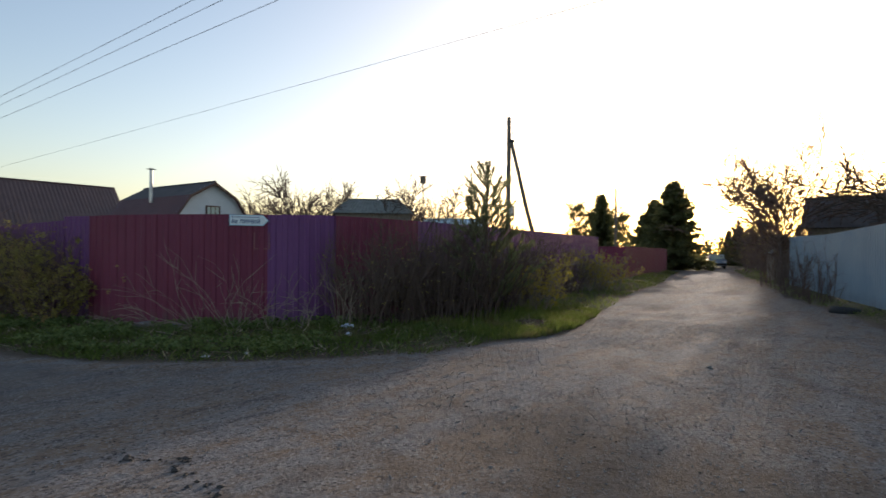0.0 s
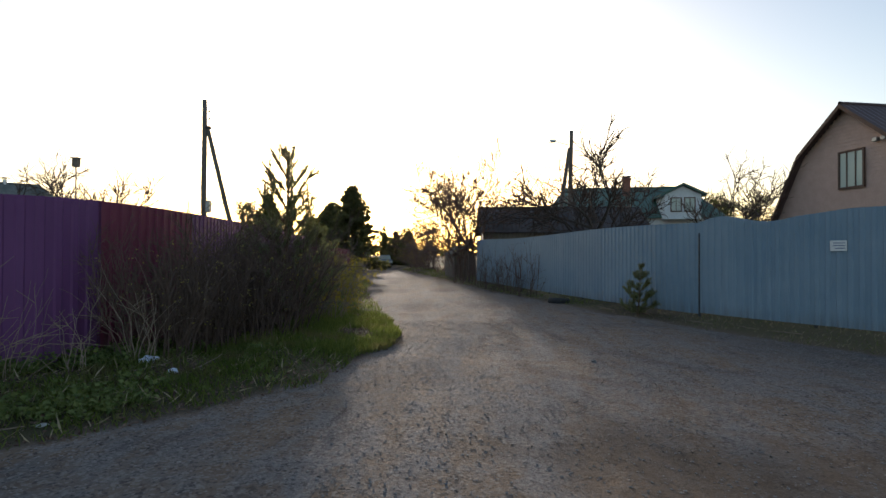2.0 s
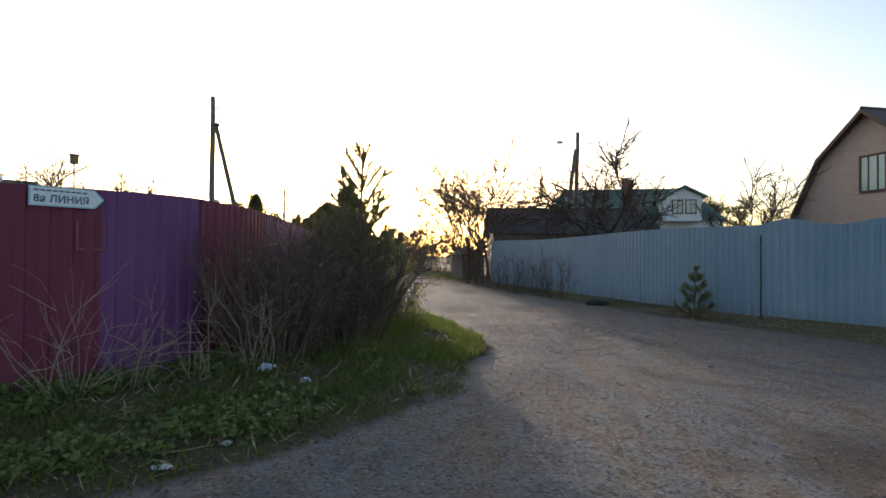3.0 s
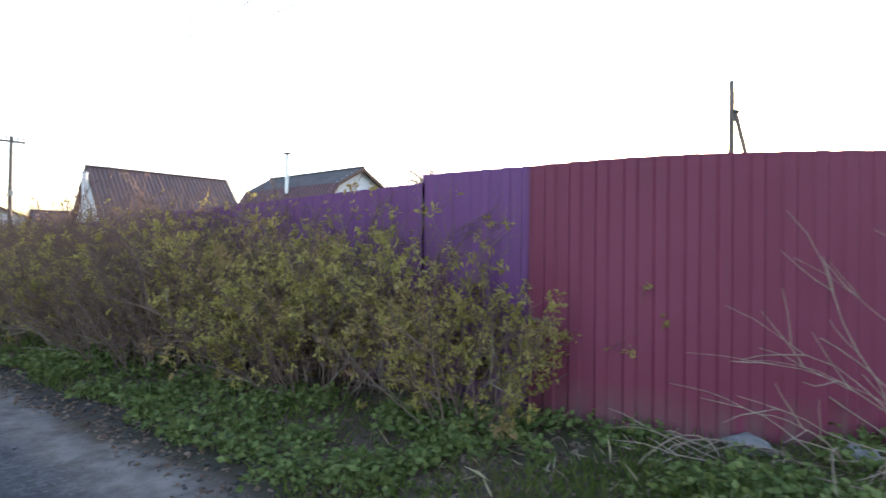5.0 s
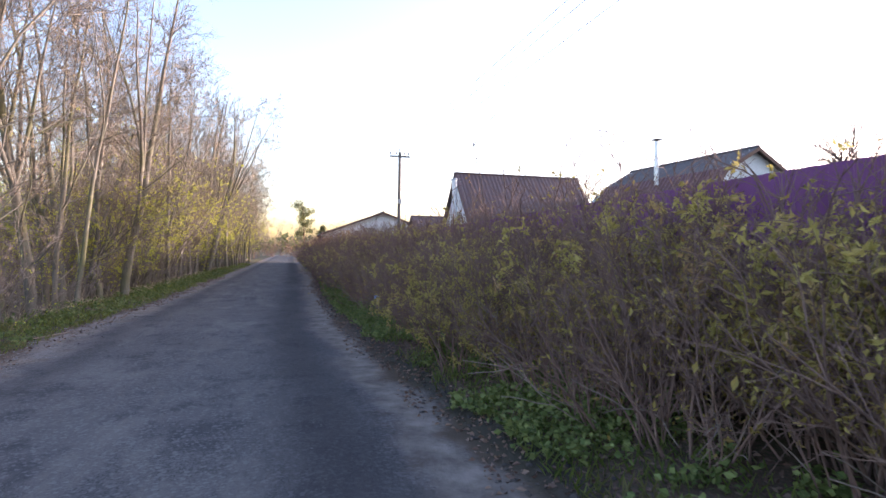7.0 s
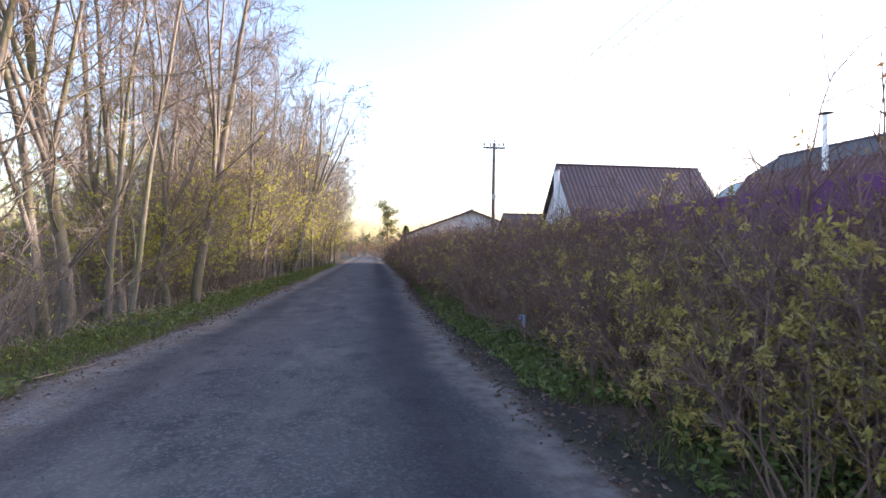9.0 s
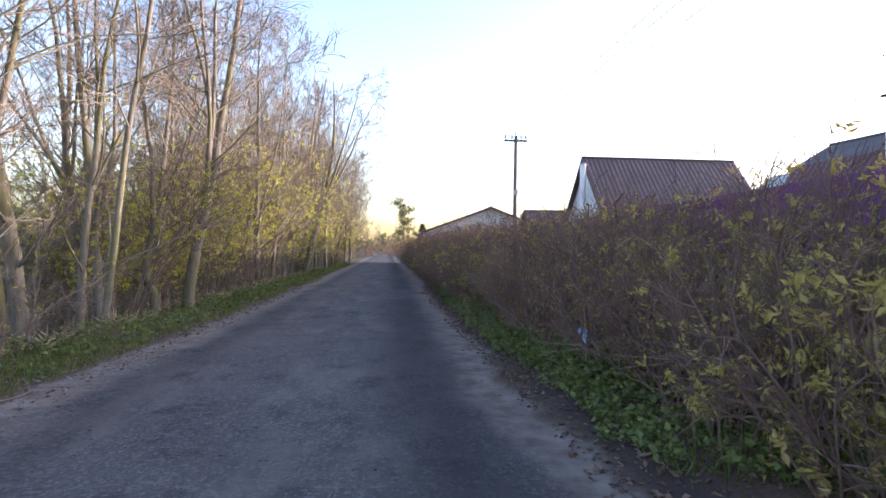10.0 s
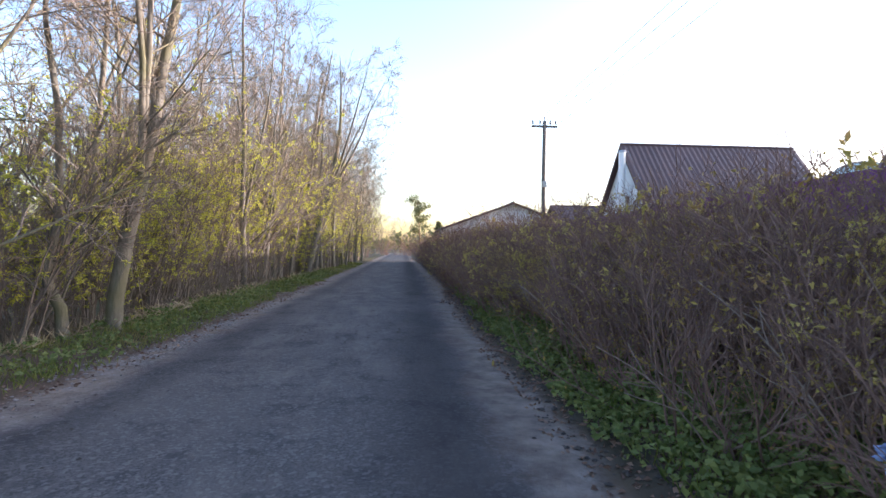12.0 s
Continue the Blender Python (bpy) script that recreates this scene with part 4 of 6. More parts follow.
part("cover", extrude_poly([(0, 1.7, -0.2)] + arc + [(0, -1.7, -0.2)], (0, 0, 0), (6, 0, 0)), M["plastic_pale"], gr)
for x in np.linspace(0, 6, 5):
    part("hoop", tubes([([(x, y * 1.01, z + 0.02) for _, y, z in arc], [0.03] * len(arc))], 6), M["steel"], gr)

# pink-sided mansard house behind the blue gate
dh = gabled_house("house", "mansard summer house with pinkish wooden siding", pose(20.2, -10.35, 0, 0, 0, -79), 7.5, 6.9, 2.6, 6.76, M["siding_pink"], M["roof_brown"], M["siding_pink"], 0.3,
                  mansard=(1.95, 5.22), windows=((-0.02, 1.05, 1.35, -0.22, 3.8, 2),), boards=0.13)
for y in (-1.5, -1.2):
    part("floodlight", merge(soft_box(-0.16, y - 0.09, 5.25, -0.03, y + 0.09, 5.38, 0.01), rod((-0.05, y, 5.3), (0.03, y, 5.3), 0.02)), M["steel"], dh)

# green-roofed house
gh = gabled_house("house", "white house with dark green metal roof", pose(45.8, -3.6, 0, 0, 0, -98), 12.0, 8.0, 4.3, 6.75, M["siding_white"], M["roof_green"], M["siding_white"], 0.4, chimney=(6.0, -1.0, 7.6, "brick"), hip=1.6)
part("dormer", extrude_poly([(8.0, -5.2, 4.0), (8.0, -5.2, 5.7), (9.2, -5.2, 6.3), (10.4, -5.2, 5.7), (10.4, -5.2, 4.0)], (0, 0, 0), (0, 3.5, 0)), M["siding_white"], gh)
part("dormer_roof", merge(extrude_poly([(7.7, -5.5, 5.6), (7.7, -5.5, 5.75), (9.2, -5.5, 6.5), (9.2, -5.5, 6.35)], (0, 0, 0), (0, 3.8, 0)),
                          extrude_poly([(10.7, -5.5, 5.6), (10.7, -5.5, 5.75), (9.2, -5.5, 6.5), (9.2, -5.5, 6.35)], (0, 0, 0), (0, 3.8, 0))), M["roof_green"], gh)
for x in (8.75, 9.65):
    window(gh, 0.75, 1.0, x, 4.5, -5.2, M["trim"], 1)
for x in (1.5, 4.2, 6.5):
    window(gh, 0.9, 1.0, x, 3.1, -4.0, M["trim"], 1)
# long dark shed behind the blue fence
gabled_house("shed", "long low shed with dark felt roof", pose(32.9, 2.2, 0, 0, 0, -90), 9.0, 5.0, 2.7, 4.15, M["post"], M["roof_grey"], M["post"], 0.2)
gabled_house("shed", "small grey shed beside the gravel track", pose(33.2, 3.2, 0, 0, 0, 14), 2.6, 1.2, 1.5, 1.85, M["post"], M["slate"], M["post"], 0.15)


# ---- plants ----
def alder(seed, h, r, lean=None, knee=False, forks=2, fork_at=(0.2, 0.5)):
    """A tall thin roadside tree with forked leaders, wide fine twigs and small buds."""
    rng = np.random.RandomState(seed)
    t = thing("alder_tree", "tall thin bare alder tree with fine tan twigs", "tree", "roadside trees")
    way = (*lean, 1) if lean else (rng.normal() * 0.07, rng.normal() * 0.07, 1)
    trunk = bend(rng, (0, 0, -0.4), way, h, 12, 0.055, 0.03)
    if knee:
        foot = np.array([(0.08, 0, -0.5), (0.06, 0, 0.05), (0.03, 0, 0.4), (-0.08, 0, 0.58), (-0.13, 0, 0.72), (-0.1, 0, 1.0), (0.0, 0, 1.6)])
        trunk = np.concatenate([foot, bend(rng, foot[-1], (0.02, 0.05, 1), h - 1.6, 6, 0.06, 0.03)[1:]])
    stems = [(trunk, r * np.linspace(1, 0.05, 13) ** 0.9)]
    part("trunk", tubes(stems, 9), M["bark_tan"], t, smooth=True)
    for _ in range(forks):
        f = rng.uniform(*fork_at)
        p, d = along(trunk, f)
        line = bend(rng, p, side_way(rng, d, rng.uniform(0.22, 0.42)), h * (1 - f) * rng.uniform(0.75, 1.0), 8, 0.07, 0.055)
        stems.append((line, r * (1 - 0.8 * f) * 0.58 * np.linspace(1, 0.07, 9)))
        part("leader", tubes(stems[-1:], 8), M["bark_tan"], t, smooth=True)
    limbs, twigs, tips, ways = [], [], [], []
    for k, (line, radii) in enumerate(stems):
        for _ in range(17 if k == 0 else 11):
            f = 1.0 - 0.88 * rng.uniform() ** 1.25
            p, d = along(line, f)
            L = h * rng.uniform(0.1, 0.27) * (1.2 - f * 0.7)
            b = bend(rng, p, side_way(rng, d, rng.uniform(0.65, 1.15)), L, 6, 0.13, 0.04)
            r0 = max(0.008, min(0.02, radii[min(int(f * len(radii)), len(radii) - 1)] * 0.35))
            limbs.append((b, r0 * np.linspace(1, 0.28, 7)))
            for _ in range(8):
                p2, d2 = along(b, rng.uniform(0.15, 1))
                L2 = L * rng.uniform(0.22, 0.5)
                b2 = bend(rng, p2, side_way(rng, d2, rng.uniform(0.45, 1.0)), L2, 3, 0.16, 0.0)
                twigs.append((b2, np.linspace(0.0055, 0.003, 4)))
                for _ in range(6):
                    p3, d3 = along(b2, rng.uniform(0.2, 1))
                    b3 = bend(rng, p3, side_way(rng, d3, rng.uniform(0.35, 0.95)), L2 * rng.uniform(0.35, 0.65), 2, 0.15, -0.02)
                    twigs.append((b3, np.array((0.0034, 0.0028, 0.0022))))
                    for k2 in (1, 2):
                        tips.append(b3[k2]), ways.append(rng.normal(size=3) + (0, 0, -0.3))
    part("branch_mass", tubes(limbs, 5), M["bark_tan"], t, smooth=True)
    part("twig_crown", tubes(twigs, 3), M["twig_alder"], t)
    part("foliage", leaf_cloud(np.array(tips), np.array(ways), rng, 0.022, 0.5), M["leaf_bud"], t)
    return t


def bush(seed, h, spread, stems, subs, leaves, size, twig, leafm, name, label, group, arch=0.0, base=0.3, subfine=3, single=False, arcs=0):
    """A many-stemmed shrub; leaves: share of twig tips that carry a cluster."""
    rng = np.random.RandomState(seed)
    t = thing(name, label, "bush", group)
    main, fine, tips, ways = [], [], [], []
    for _ in range(stems):
        a, q = rng.uniform(0, 6.28), math.sqrt(rng.uniform()) * base
        out = rng.uniform(0.05, spread)
        L = h * rng.uniform(0.6, 1.12)
        s = bend(rng, (q * math.cos(a), q * math.sin(a), -0.1), (math.cos(a) * out + rng.normal() * 0.1, math.sin(a) * out + rng.normal() * 0.1, 1), L, 6, 0.08, -arch)
        r0 = rng.uniform(0.006, 0.015) * (h / 1.7) ** 0.8
        main.append((s, r0 * np.linspace(1, 0.35, 7)))
        for _ in range(subs):
            p, d = along(s, rng.uniform(0.25, 1.0))
            L2 = L * rng.uniform(0.14, 0.34)
            b = bend(rng, p, side_way(rng, d, rng.uniform(0.35, 0.9)), L2, 3, 0.14, 0.02)
            fine.append((b, r0 * 0.45 * np.linspace(1, 0.5, 4)))
            for _ in range(subfine):
                p3, d3 = along(b, rng.uniform(0.2, 1))
                b3 = bend(rng, p3, side_way(rng, d3, rng.uniform(0.3, 0.9)), L2 * rng.uniform(0.35, 0.7), 2, 0.15)
                fine.append((b3, r0 * 0.28 * np.array((1, 0.8, 0.6))))
                if rng.uniform() < leaves and b3[-1][2] < h * 0.98:
                    k = rng.randint(8, 14) if leaves > 0.5 else rng.randint(1, 4)
                    for _ in range(k):
                        tips.append(b3[-1] + rng.normal(size=3) * size * 0.35)
                        ways.append(rng.normal(size=3) + np.array((0, 0, -0.35)))
    for _ in range(arcs):
        a = rng.uniform(0, 6.28)
        s = bend(rng, (math.cos(a) * 0.2, math.sin(a) * 0.2, -0.05), (math.cos(a) * 0.8, math.sin(a) * 0.8, 1), h * rng.uniform(0.65, 0.95), 8, 0.12, -0.05)
        side = []
        for _ in range(3):
            p, d = along(s, rng.uniform(0.35, 0.9))
            side.append((bend(rng, p, side_way(rng, d, 0.6), h * rng.uniform(0.15, 0.35), 3, 0.12), (0.005, 0.004, 0.0035, 0.003)))
        part("branch", tubes([(s, rng.uniform(0.005, 0.009) * np.linspace(1, 0.35, 9))] + side, 4), M["twig_pale"], t)
    if single:
        for line in main:
            part("stem", tubes([line], 4), twig, t)
    else:
        part("stem_mass", tubes(main, 4), twig, t)
    part("twig_crown", tubes(fine, 3), twig, t)
    if tips:
        part("foliage", leaf_cloud(np.array(tips), np.array(ways), rng, size), leafm, t)
    return t


def scatter(kinds, spots, seed, s0=0.85, s1=1.2, tall=None, tilt=0.0):
    """Copies of the first of each kind at the given plan spots, turned and sized at random; the first of a kind stands at a spot itself."""
    rng = random.Random(seed)
    used = set()
    for i, (x, y) in enumerate(spots):
        k = rng.randrange(len(kinds))
        s = rng.uniform(s0, s1) * (tall(x, y) if tall else 1.0)
        m = pose(x, y, gz(x, y), rng.uniform(-tilt, tilt), rng.uniform(-tilt, tilt), rng.uniform(0, 360)) @ Matrix.Diagonal((s, s, s * rng.uniform(0.92, 1.1), 1))
        if k not in used:
            used.add(k)
            kinds[k].matrix_world = m
        else:
            src = kinds[k]
            made = copy_thing(src, Matrix.Identity(4))
            made.matrix_basis = m
    for k, ob in enumerate(kinds):
        if k not in used:
            x, y = spots[k % len(spots)]
            ob.matrix_world = pose(x + 0.2, y + 0.2, gz(x, y))


R = random.Random(5)


def put_copy(src, x, y, s, turn=None):
    made = copy_thing(src, Matrix.Identity(4))
    made.matrix_basis = pose(x, y, gz(x, y), 0, 0, R.uniform(0, 360) if turn is None else turn) @ Matrix.Diagonal((s, s, s, 1))
    return made


def hedge_front(y):
    return float(np.interp(y, [11, 13, 15, 16.5, 18.5, 21, 25, 28, 37, 46, 70], [3.35, 2.95, 2.5, 2.15, 1.85, 1.78, 1.75, 1.65, 1.3, 1.5, 1.2]))


def fence_x(y):
    return float(np.interp(y, [11, 12.9, 17.6, 26, 46], [4.0, 4.0, 4.2, 4.45, 4.9]))


# hedge along the lane: leafy elder at the corner, then brown twiggy shrubs
elder = [bush(100 + i, 1.5, 0.65, 15, 9, 0.66, 0.052, M["twig_brown"], M["leaf_young"], "elder_bush", "elder bush with drooping yellow-green young leaves", "hedge along the lane", 0.02, 0.35, single=True, arcs=2) for i in range(4)]
brown = [bush(120 + i, 1.6, 0.62, 20, 8, 0.45, 0.045, M["twig_brown"], M["leaf_bud"], "hedge_shrub", "dense leafless red-brown hedge shrub with few buds", "hedge along the lane", 0.01, 0.4, arcs=2) for i in range(4)]
spots_e, spots_b = [], []
y = 11.5
while y < 62:
    a, b = hedge_front(y) + 0.3, min(fence_x(y) - 0.25, hedge_front(y) + 2.6)
    rows = max(1, round((b - a) / 0.62) + 1) if b > a else 1
    for k in range(rows):
        x = a + (b - a) * k / max(1, rows - 1) + R.uniform(-0.22, 0.22)
        leafy = (1.0 if y < 14 else 0.7 if y < 16 else 0.42 if y < 20 else 0.3 if y < 24 else 0.16) * (0.3 if k == 0 and y > 15 else 1.0)
        (spots_e if R.random() < leafy else spots_b).append((x, y + R.uniform(-0.2, 0.2)))
    y += 0.5 if y < 30 else 0.75


def hedge_tall(x, y):
    """The hedge is low at its front and rises towards the fence."""
    return (1.12 + (0.5 if y < 19 else 0.4) * min(2.0, x - hedge_front(y)) + 0.008 * max(0, y - 22)) / 1.6 if y > 14.5 else (1.25 + 0.25 * (x - hedge_front(y))) / 1.5


spots_e += [(3.4, 11.25)]
scatter(elder, spots_e, 1, 0.82, 1.05, hedge_tall, 12)
scatter(brown, spots_b, 2, 0.85, 1.08, hedge_tall, 12)

# taller growth close against the fence
RT = random.Random(17)
for i in range(14):
    y = 13.3 + i * 0.33
    put_copy((elder if i % 2 else brown)[RT.randrange(4)], fence_x(y) - RT.uniform(0.35, 0.6), y, RT.uniform(1.05, 1.14), RT.uniform(0, 360))

# dark bare bushes before the purple fence, a leafy one at their end
dark = [bush(140 + i, 1.45, 0.4, 34, 9, 0.05, 0.04, M["twig_dark"], M["leaf_young"], "bare_bush", "dense dark leafless bush with upright stems", "bushes before the fence", 0.0, 0.45, single=True) for i in range(3)]
spots = []
for x, y in ((6.9, 6.95), (7.4, 6.6), (7.5, 7.1), (8.0, 6.4), (8.1, 6.95), (8.7, 6.25), (8.7, 6.85), (9.3, 6.2), (9.4, 6.8), (10.0, 6.3), (10.0, 6.9), (10.7, 6.4), (10.7, 7.0), (11.5, 6.8),
             (12.4, 7.1), (13.5, 7.3), (15, 7.5), (16.5, 7.8), (17.6, 8.0)):
    spots.append((x + R.uniform(-0.1, 0.1), y + 0.15 + R.uniform(-0.1, 0.1)))
scatter(dark, spots, 3, 0.85, 1.15)
gold = [bush(150 + i, 1.35, 0.5, 22, 8, 0.55, 0.045, M["twig_tan"], M["leaf_yellow"], "spring_bush", "rounded bush with yellow spring leaves", "bushes before the fence", 0.0, 0.4, single=True) for i in range(2)]
scatter(gold, [(11.2, 6.0), (11.9, 6.3), (18.4, 7.6), (19.2, 7.9), (20, 8.0), (19.6, 7.4)], 4, 0.8, 1.1)
wispy = [bush(160, 2.3, 0.25, 8, 5, 0.0, 0.03, M["twig_dark"], None, "bare_shrub", "thin bare shrub with wispy upright stems", "bushes before the fence", 0.0, 0.3)]
scatter(wispy, [(9.2, 7.1), (7.7, 7.2), (14.0, 7.4)], 41, 0.8, 1.0)


# dry pale canes before the maroon sheets
def canes(seed, n, h, lean, spread):
    rng = np.random.RandomState(seed)
    t = thing("dry_canes", "clump of dry pale leafless raspberry canes", "dry canes", "dry canes")
    for i in range(n):
        a = rng.uniform(0, 6.28)
        s = bend(rng, (math.cos(a) * 0.18 * rng.uniform(), math.sin(a) * 0.18 * rng.uniform(), -0.05), (math.cos(a) * spread * rng.uniform(0.1, 1) + lean[0], math.sin(a) * spread * rng.uniform(0.1, 1) + lean[1], 1), h * rng.uniform(0.5, 1.2), 9, 0.15, -0.085)
        polys = [(s, rng.uniform(0.0032, 0.0065) * np.linspace(1, 0.4, 10))]
        for _ in range(rng.randint(0, 4)):
            p, d = along(s, rng.uniform(0.4, 0.8))
            polys.append((bend(rng, p, side_way(rng, d, 0.6), h * 0.25, 3, 0.1), (0.004, 0.0035, 0.003, 0.002)))
        part("cane", tubes(polys, 4), M["cane"], t)
    return t


for i, (x, y, h, n, lean, spread) in enumerate(((4.75, 8.75, 1.5, 13, (-0.2, 0.2), 0.8), (5.15, 8.3, 1.6, 20, (0.0, 0.1), 0.7), (5.6, 7.95, 1.45, 14, (0.1, -0.1), 0.55), (4.4, 9.3, 1.2, 8, (-0.9, 1.0), 0.5),
                                               (4.15, 9.7, 0.9, 5, (-0.6, 1.3), 0.4), (5.9, 7.5, 1.0, 9, (0.3, 0.2), 0.5), (6.4, 7.0, 1.2, 14, (0, 0), 0.35))):
    c = canes(300 + i, n, h, lean, spread)
    c.matrix_world = pose(x, y, gz(x, y))

# ---- roadside wood on the other side of the lane ----
alders = [alder(200 + i, 8.8 + 0.5 * (i % 3), 0.075 + 0.012 * (i % 3)) for i in range(6)]
for ob, (x, y) in ((alder(208, 8.8, 0.085, None, True, 2, (0.3, 0.5)), (-4.24, 27.45)), (alder(210, 9.4, 0.11, (0.06, 0.05), False, 3, (0.22, 0.5)), (-3.75, 27.75)),
                   (alder(212, 9.2, 0.1, (-0.05, 0.0), False, 4, (0.28, 0.4)), (-4.16, 23.8)), (alder(214, 8.6, 0.055, (0.1, 0.02), False, 1), (-3.95, 25.1)),
                   (alder(216, 8.8, 0.06, (0.08, 0.05), False, 1), (-4.47, 25.5)), (alder(218, 9.0, 0.085, (-0.06, 0.0), False, 3, (0.12, 0.35)), (-4.53, 26.4)),
                   (alder(220, 9.2, 0.075, (0.03, 0.0), False, 2), (-4.95, 29.6)), (alder(222, 9.0, 0.07, (0.0, 0.0), False, 2), (-4.7, 21.6))):
    ob.matrix_world = pose(x, y, gz(x, y))
# a clump of thick dark trunks close to the lane
for i, (dx, dy, lx) in enumerate(((0, 0, -0.08), (0.3, 0.1, 0.03), (0.55, -0.15, 0.1), (0.25, 0.5, 0.0))):
    ob = alder(226 + i, 9.6, 0.17, (lx, 0.0), False, 2, (0.2, 0.35))
    ob.matrix_world = pose(-4.55 + dx, 43.5 + dy, gz(-4.55 + dx, 43.5 + dy))
spots = [(-5.6, 20.3), (-5.8, 24.6), (-5.2, 25.2), (-5.0, 22.8), (-5.3, 33.8), (-4.8, 32.2), (-4.3, 35.6), (-4.3, 39.0), (-3.9, 47.0), (-3.8, 51.0), (-3.6, 55.0), (-3.5, 60.0), (-3.5, 66.0)]
y = 17.0
while y < 80:
    for k in range(2):
        if y < 31 and R.random() < 0.5 or k and y < 38:
            continue
        spots.append((-5.9 - k * 3.0 + R.uniform(-0.9, 0.9), y + R.uniform(-0.8, 0.8)))
    if y > 36:
        spots.append((-4.2 + R.uniform(-0.5, 0.3), y + R.uniform(-0.8, 0.8)))
    y += 2.0 if y < 40 else 2.5
scatter(alders, spots, 6, 0.8, 1.12)
willow = [bush(220 + i, 3.4, 0.45, 13, 13, 0.85, 0.047, M["twig_alder"], M["leaf_lime"], "willow_bush", "willow bush with fresh yellow-green leaves", "roadside undergrowth", 0.0, 0.4, 4) for i in range(3)]
spots = []
y = 27.0
while y < 75:
    for k in range(2):
        if R.random() < 0.92:
            spots.append((-4.9 - k * 2.0 + R.uniform(-0.5, 0.4), y + R.uniform(-0.6, 0.6)))
    y += 1.25 if y < 48 else 2.2
spots += [(-5.0, 29.0), (-4.5, 30.4), (-4.8, 31.7)]
scatter(willow, spots, 7, 0.8, 1.05, lambda x, y: 0.95 if y < 32 else 1.5)
under = [bush(240 + i, 1.7, 0.85, 18, 8, 0.12, 0.04, M["twig_alder"], M["leaf_lime"], "undergrowth_bush", "bare tangled tan undergrowth bush", "roadside undergrowth", 0.03, 0.5) for i in range(3)]
spots = []
y = 15.0
while y < 60:
    for k in range(3):
        if R.random() < 0.4:
            continue
        spots.append((-4.6 - k * 1.2 + R.uniform(-0.5, 0.4), y + R.uniform(-0.5, 0.5)))
    y += 1.0 if y < 35 else 2.0
scatter(under, spots, 8, 0.7, 1.2)
# the wood's depth behind
RD = random.Random(31)
for _ in range(36):
    put_copy(under[RD.randrange(3)], RD.uniform(-15, -7), RD.uniform(17, 62), RD.uniform(1.1, 2.0), RD.uniform(0, 360))
for _ in range(8):
    put_copy(willow[RD.randrange(3)], RD.uniform(-16, -8), RD.uniform(26, 66), RD.uniform(0.8, 1.3), RD.uniform(0, 360))
deep_spots = [(R.uniform(-34, -13), R.uniform(8, 110)) for _ in range(11)]
scatter([alders[0], alders[3]], deep_spots[:2], 9, 0.9, 1.2)
for x, y in deep_spots[2:]:
    src = alders[R.randrange(6)]
    made = copy_thing(src, Matrix.Identity(4))
    s = R.uniform(0.9, 1.3)
    made.matrix_basis = pose(x, y, gz(x, y), 0, 0, R.uniform(0, 360)) @ Matrix.Diagonal((s, s, s, 1))


# bushes and bare trees that close the lane
for x, y, s in ((3.5, 70, 1.3), (5, 74, 1.5), (2.2, 78, 1.2), (4, 84, 1.5), (-1, 108, 1.6), (1, 106, 1.4), (-3, 104, 1.5), (3.4, 100, 1.5), (6, 96, 1.6), (-6, 100, 1.6), (8, 90, 1.5), (10, 84, 1.4), (-5, 92, 1.9), (-7, 96, 2.0), (4.5, 104, 2.2), (0.5, 110, 2.2), (-3.5, 112, 2.2), (7, 108, 2.2), (-9, 106, 2.2), (11, 104, 2.0), (2.6, 88, 1.3), (3.4, 93, 1.5)):
    put_copy(brown[R.randrange(4)], x, y, s)
for x, y, s in ((-4, 118, 0.75), (0, 125, 0.7), (-8, 115, 0.8), (6, 122, 0.6), (-2, 132, 0.8), (12, 118, 0.6), (3, 112, 0.55), (-5, 122, 0.7), (9, 126, 0.7), (-11, 124, 0.8), (1.5, 136, 0.75), (-14, 130, 0.9), (15, 128, 0.7)):
    put_copy(alders[R.randrange(6)], x, y, s)


# ---- fruit trees and bare garden trees ----
def fruit_tree(seed, h, name="apple_tree", label="spreading leafless old apple tree with dark branches", thick=1.0, bark_m="bark_dark", twig_m="twig_dark"):
    rng = np.random.RandomState(seed)
    t = thing(name, label, "tree", "garden trees")
    trunk = bend(rng, (0, 0, -0.2), (rng.normal() * 0.1, rng.normal() * 0.1, 1), h * 0.34, 4, 0.08)
    part("trunk", tubes([(trunk, h * 0.02 * thick * np.linspace(1, 0.75, 5))], 8), M[bark_m], t, smooth=True)
    limbs, twigs = [], []
    for i in range(8):
        a = i * 0.8 + rng.uniform(0, 0.5)
        p, d = along(trunk, rng.uniform(0.55, 1))
        L = h * rng.uniform(0.5, 0.75)
        b = bend(rng, p, (math.cos(a), math.sin(a), 0.95), L, 7, 0.23, 0.04)
        limbs.append((b, h * 0.0085 * thick * np.linspace(1, 0.25, 8)))
        for _ in range(13):
            p2, d2 = along(b, rng.uniform(0.25, 1))
            b2 = bend(rng, p2, side_way(rng, d2, rng.uniform(0.5, 1.1)), L * rng.uniform(0.2, 0.42), 4, 0.2, 0.1)
            limbs.append((b2, h * 0.0036 * thick * np.linspace(1, 0.5, 5)))
            for _ in range(9):
                p3, d3 = along(b2, rng.uniform(0.2, 1))
                b3 = bend(rng, p3, side_way(rng, d3, rng.uniform(0.4, 1.0)), L * rng.uniform(0.07, 0.17), 3, 0.2, 0.06)
                twigs.append((b3, h * 0.0024 * thick * np.array((1, 0.9, 0.8, 0.6))))
    for i in range(8):
        part("limb", tubes(limbs[i * 14:i * 14 + 14], 5), M[bark_m], t, smooth=True)
    part("twig_crown", tubes(twigs, 3), M[twig_m], t)
    return t


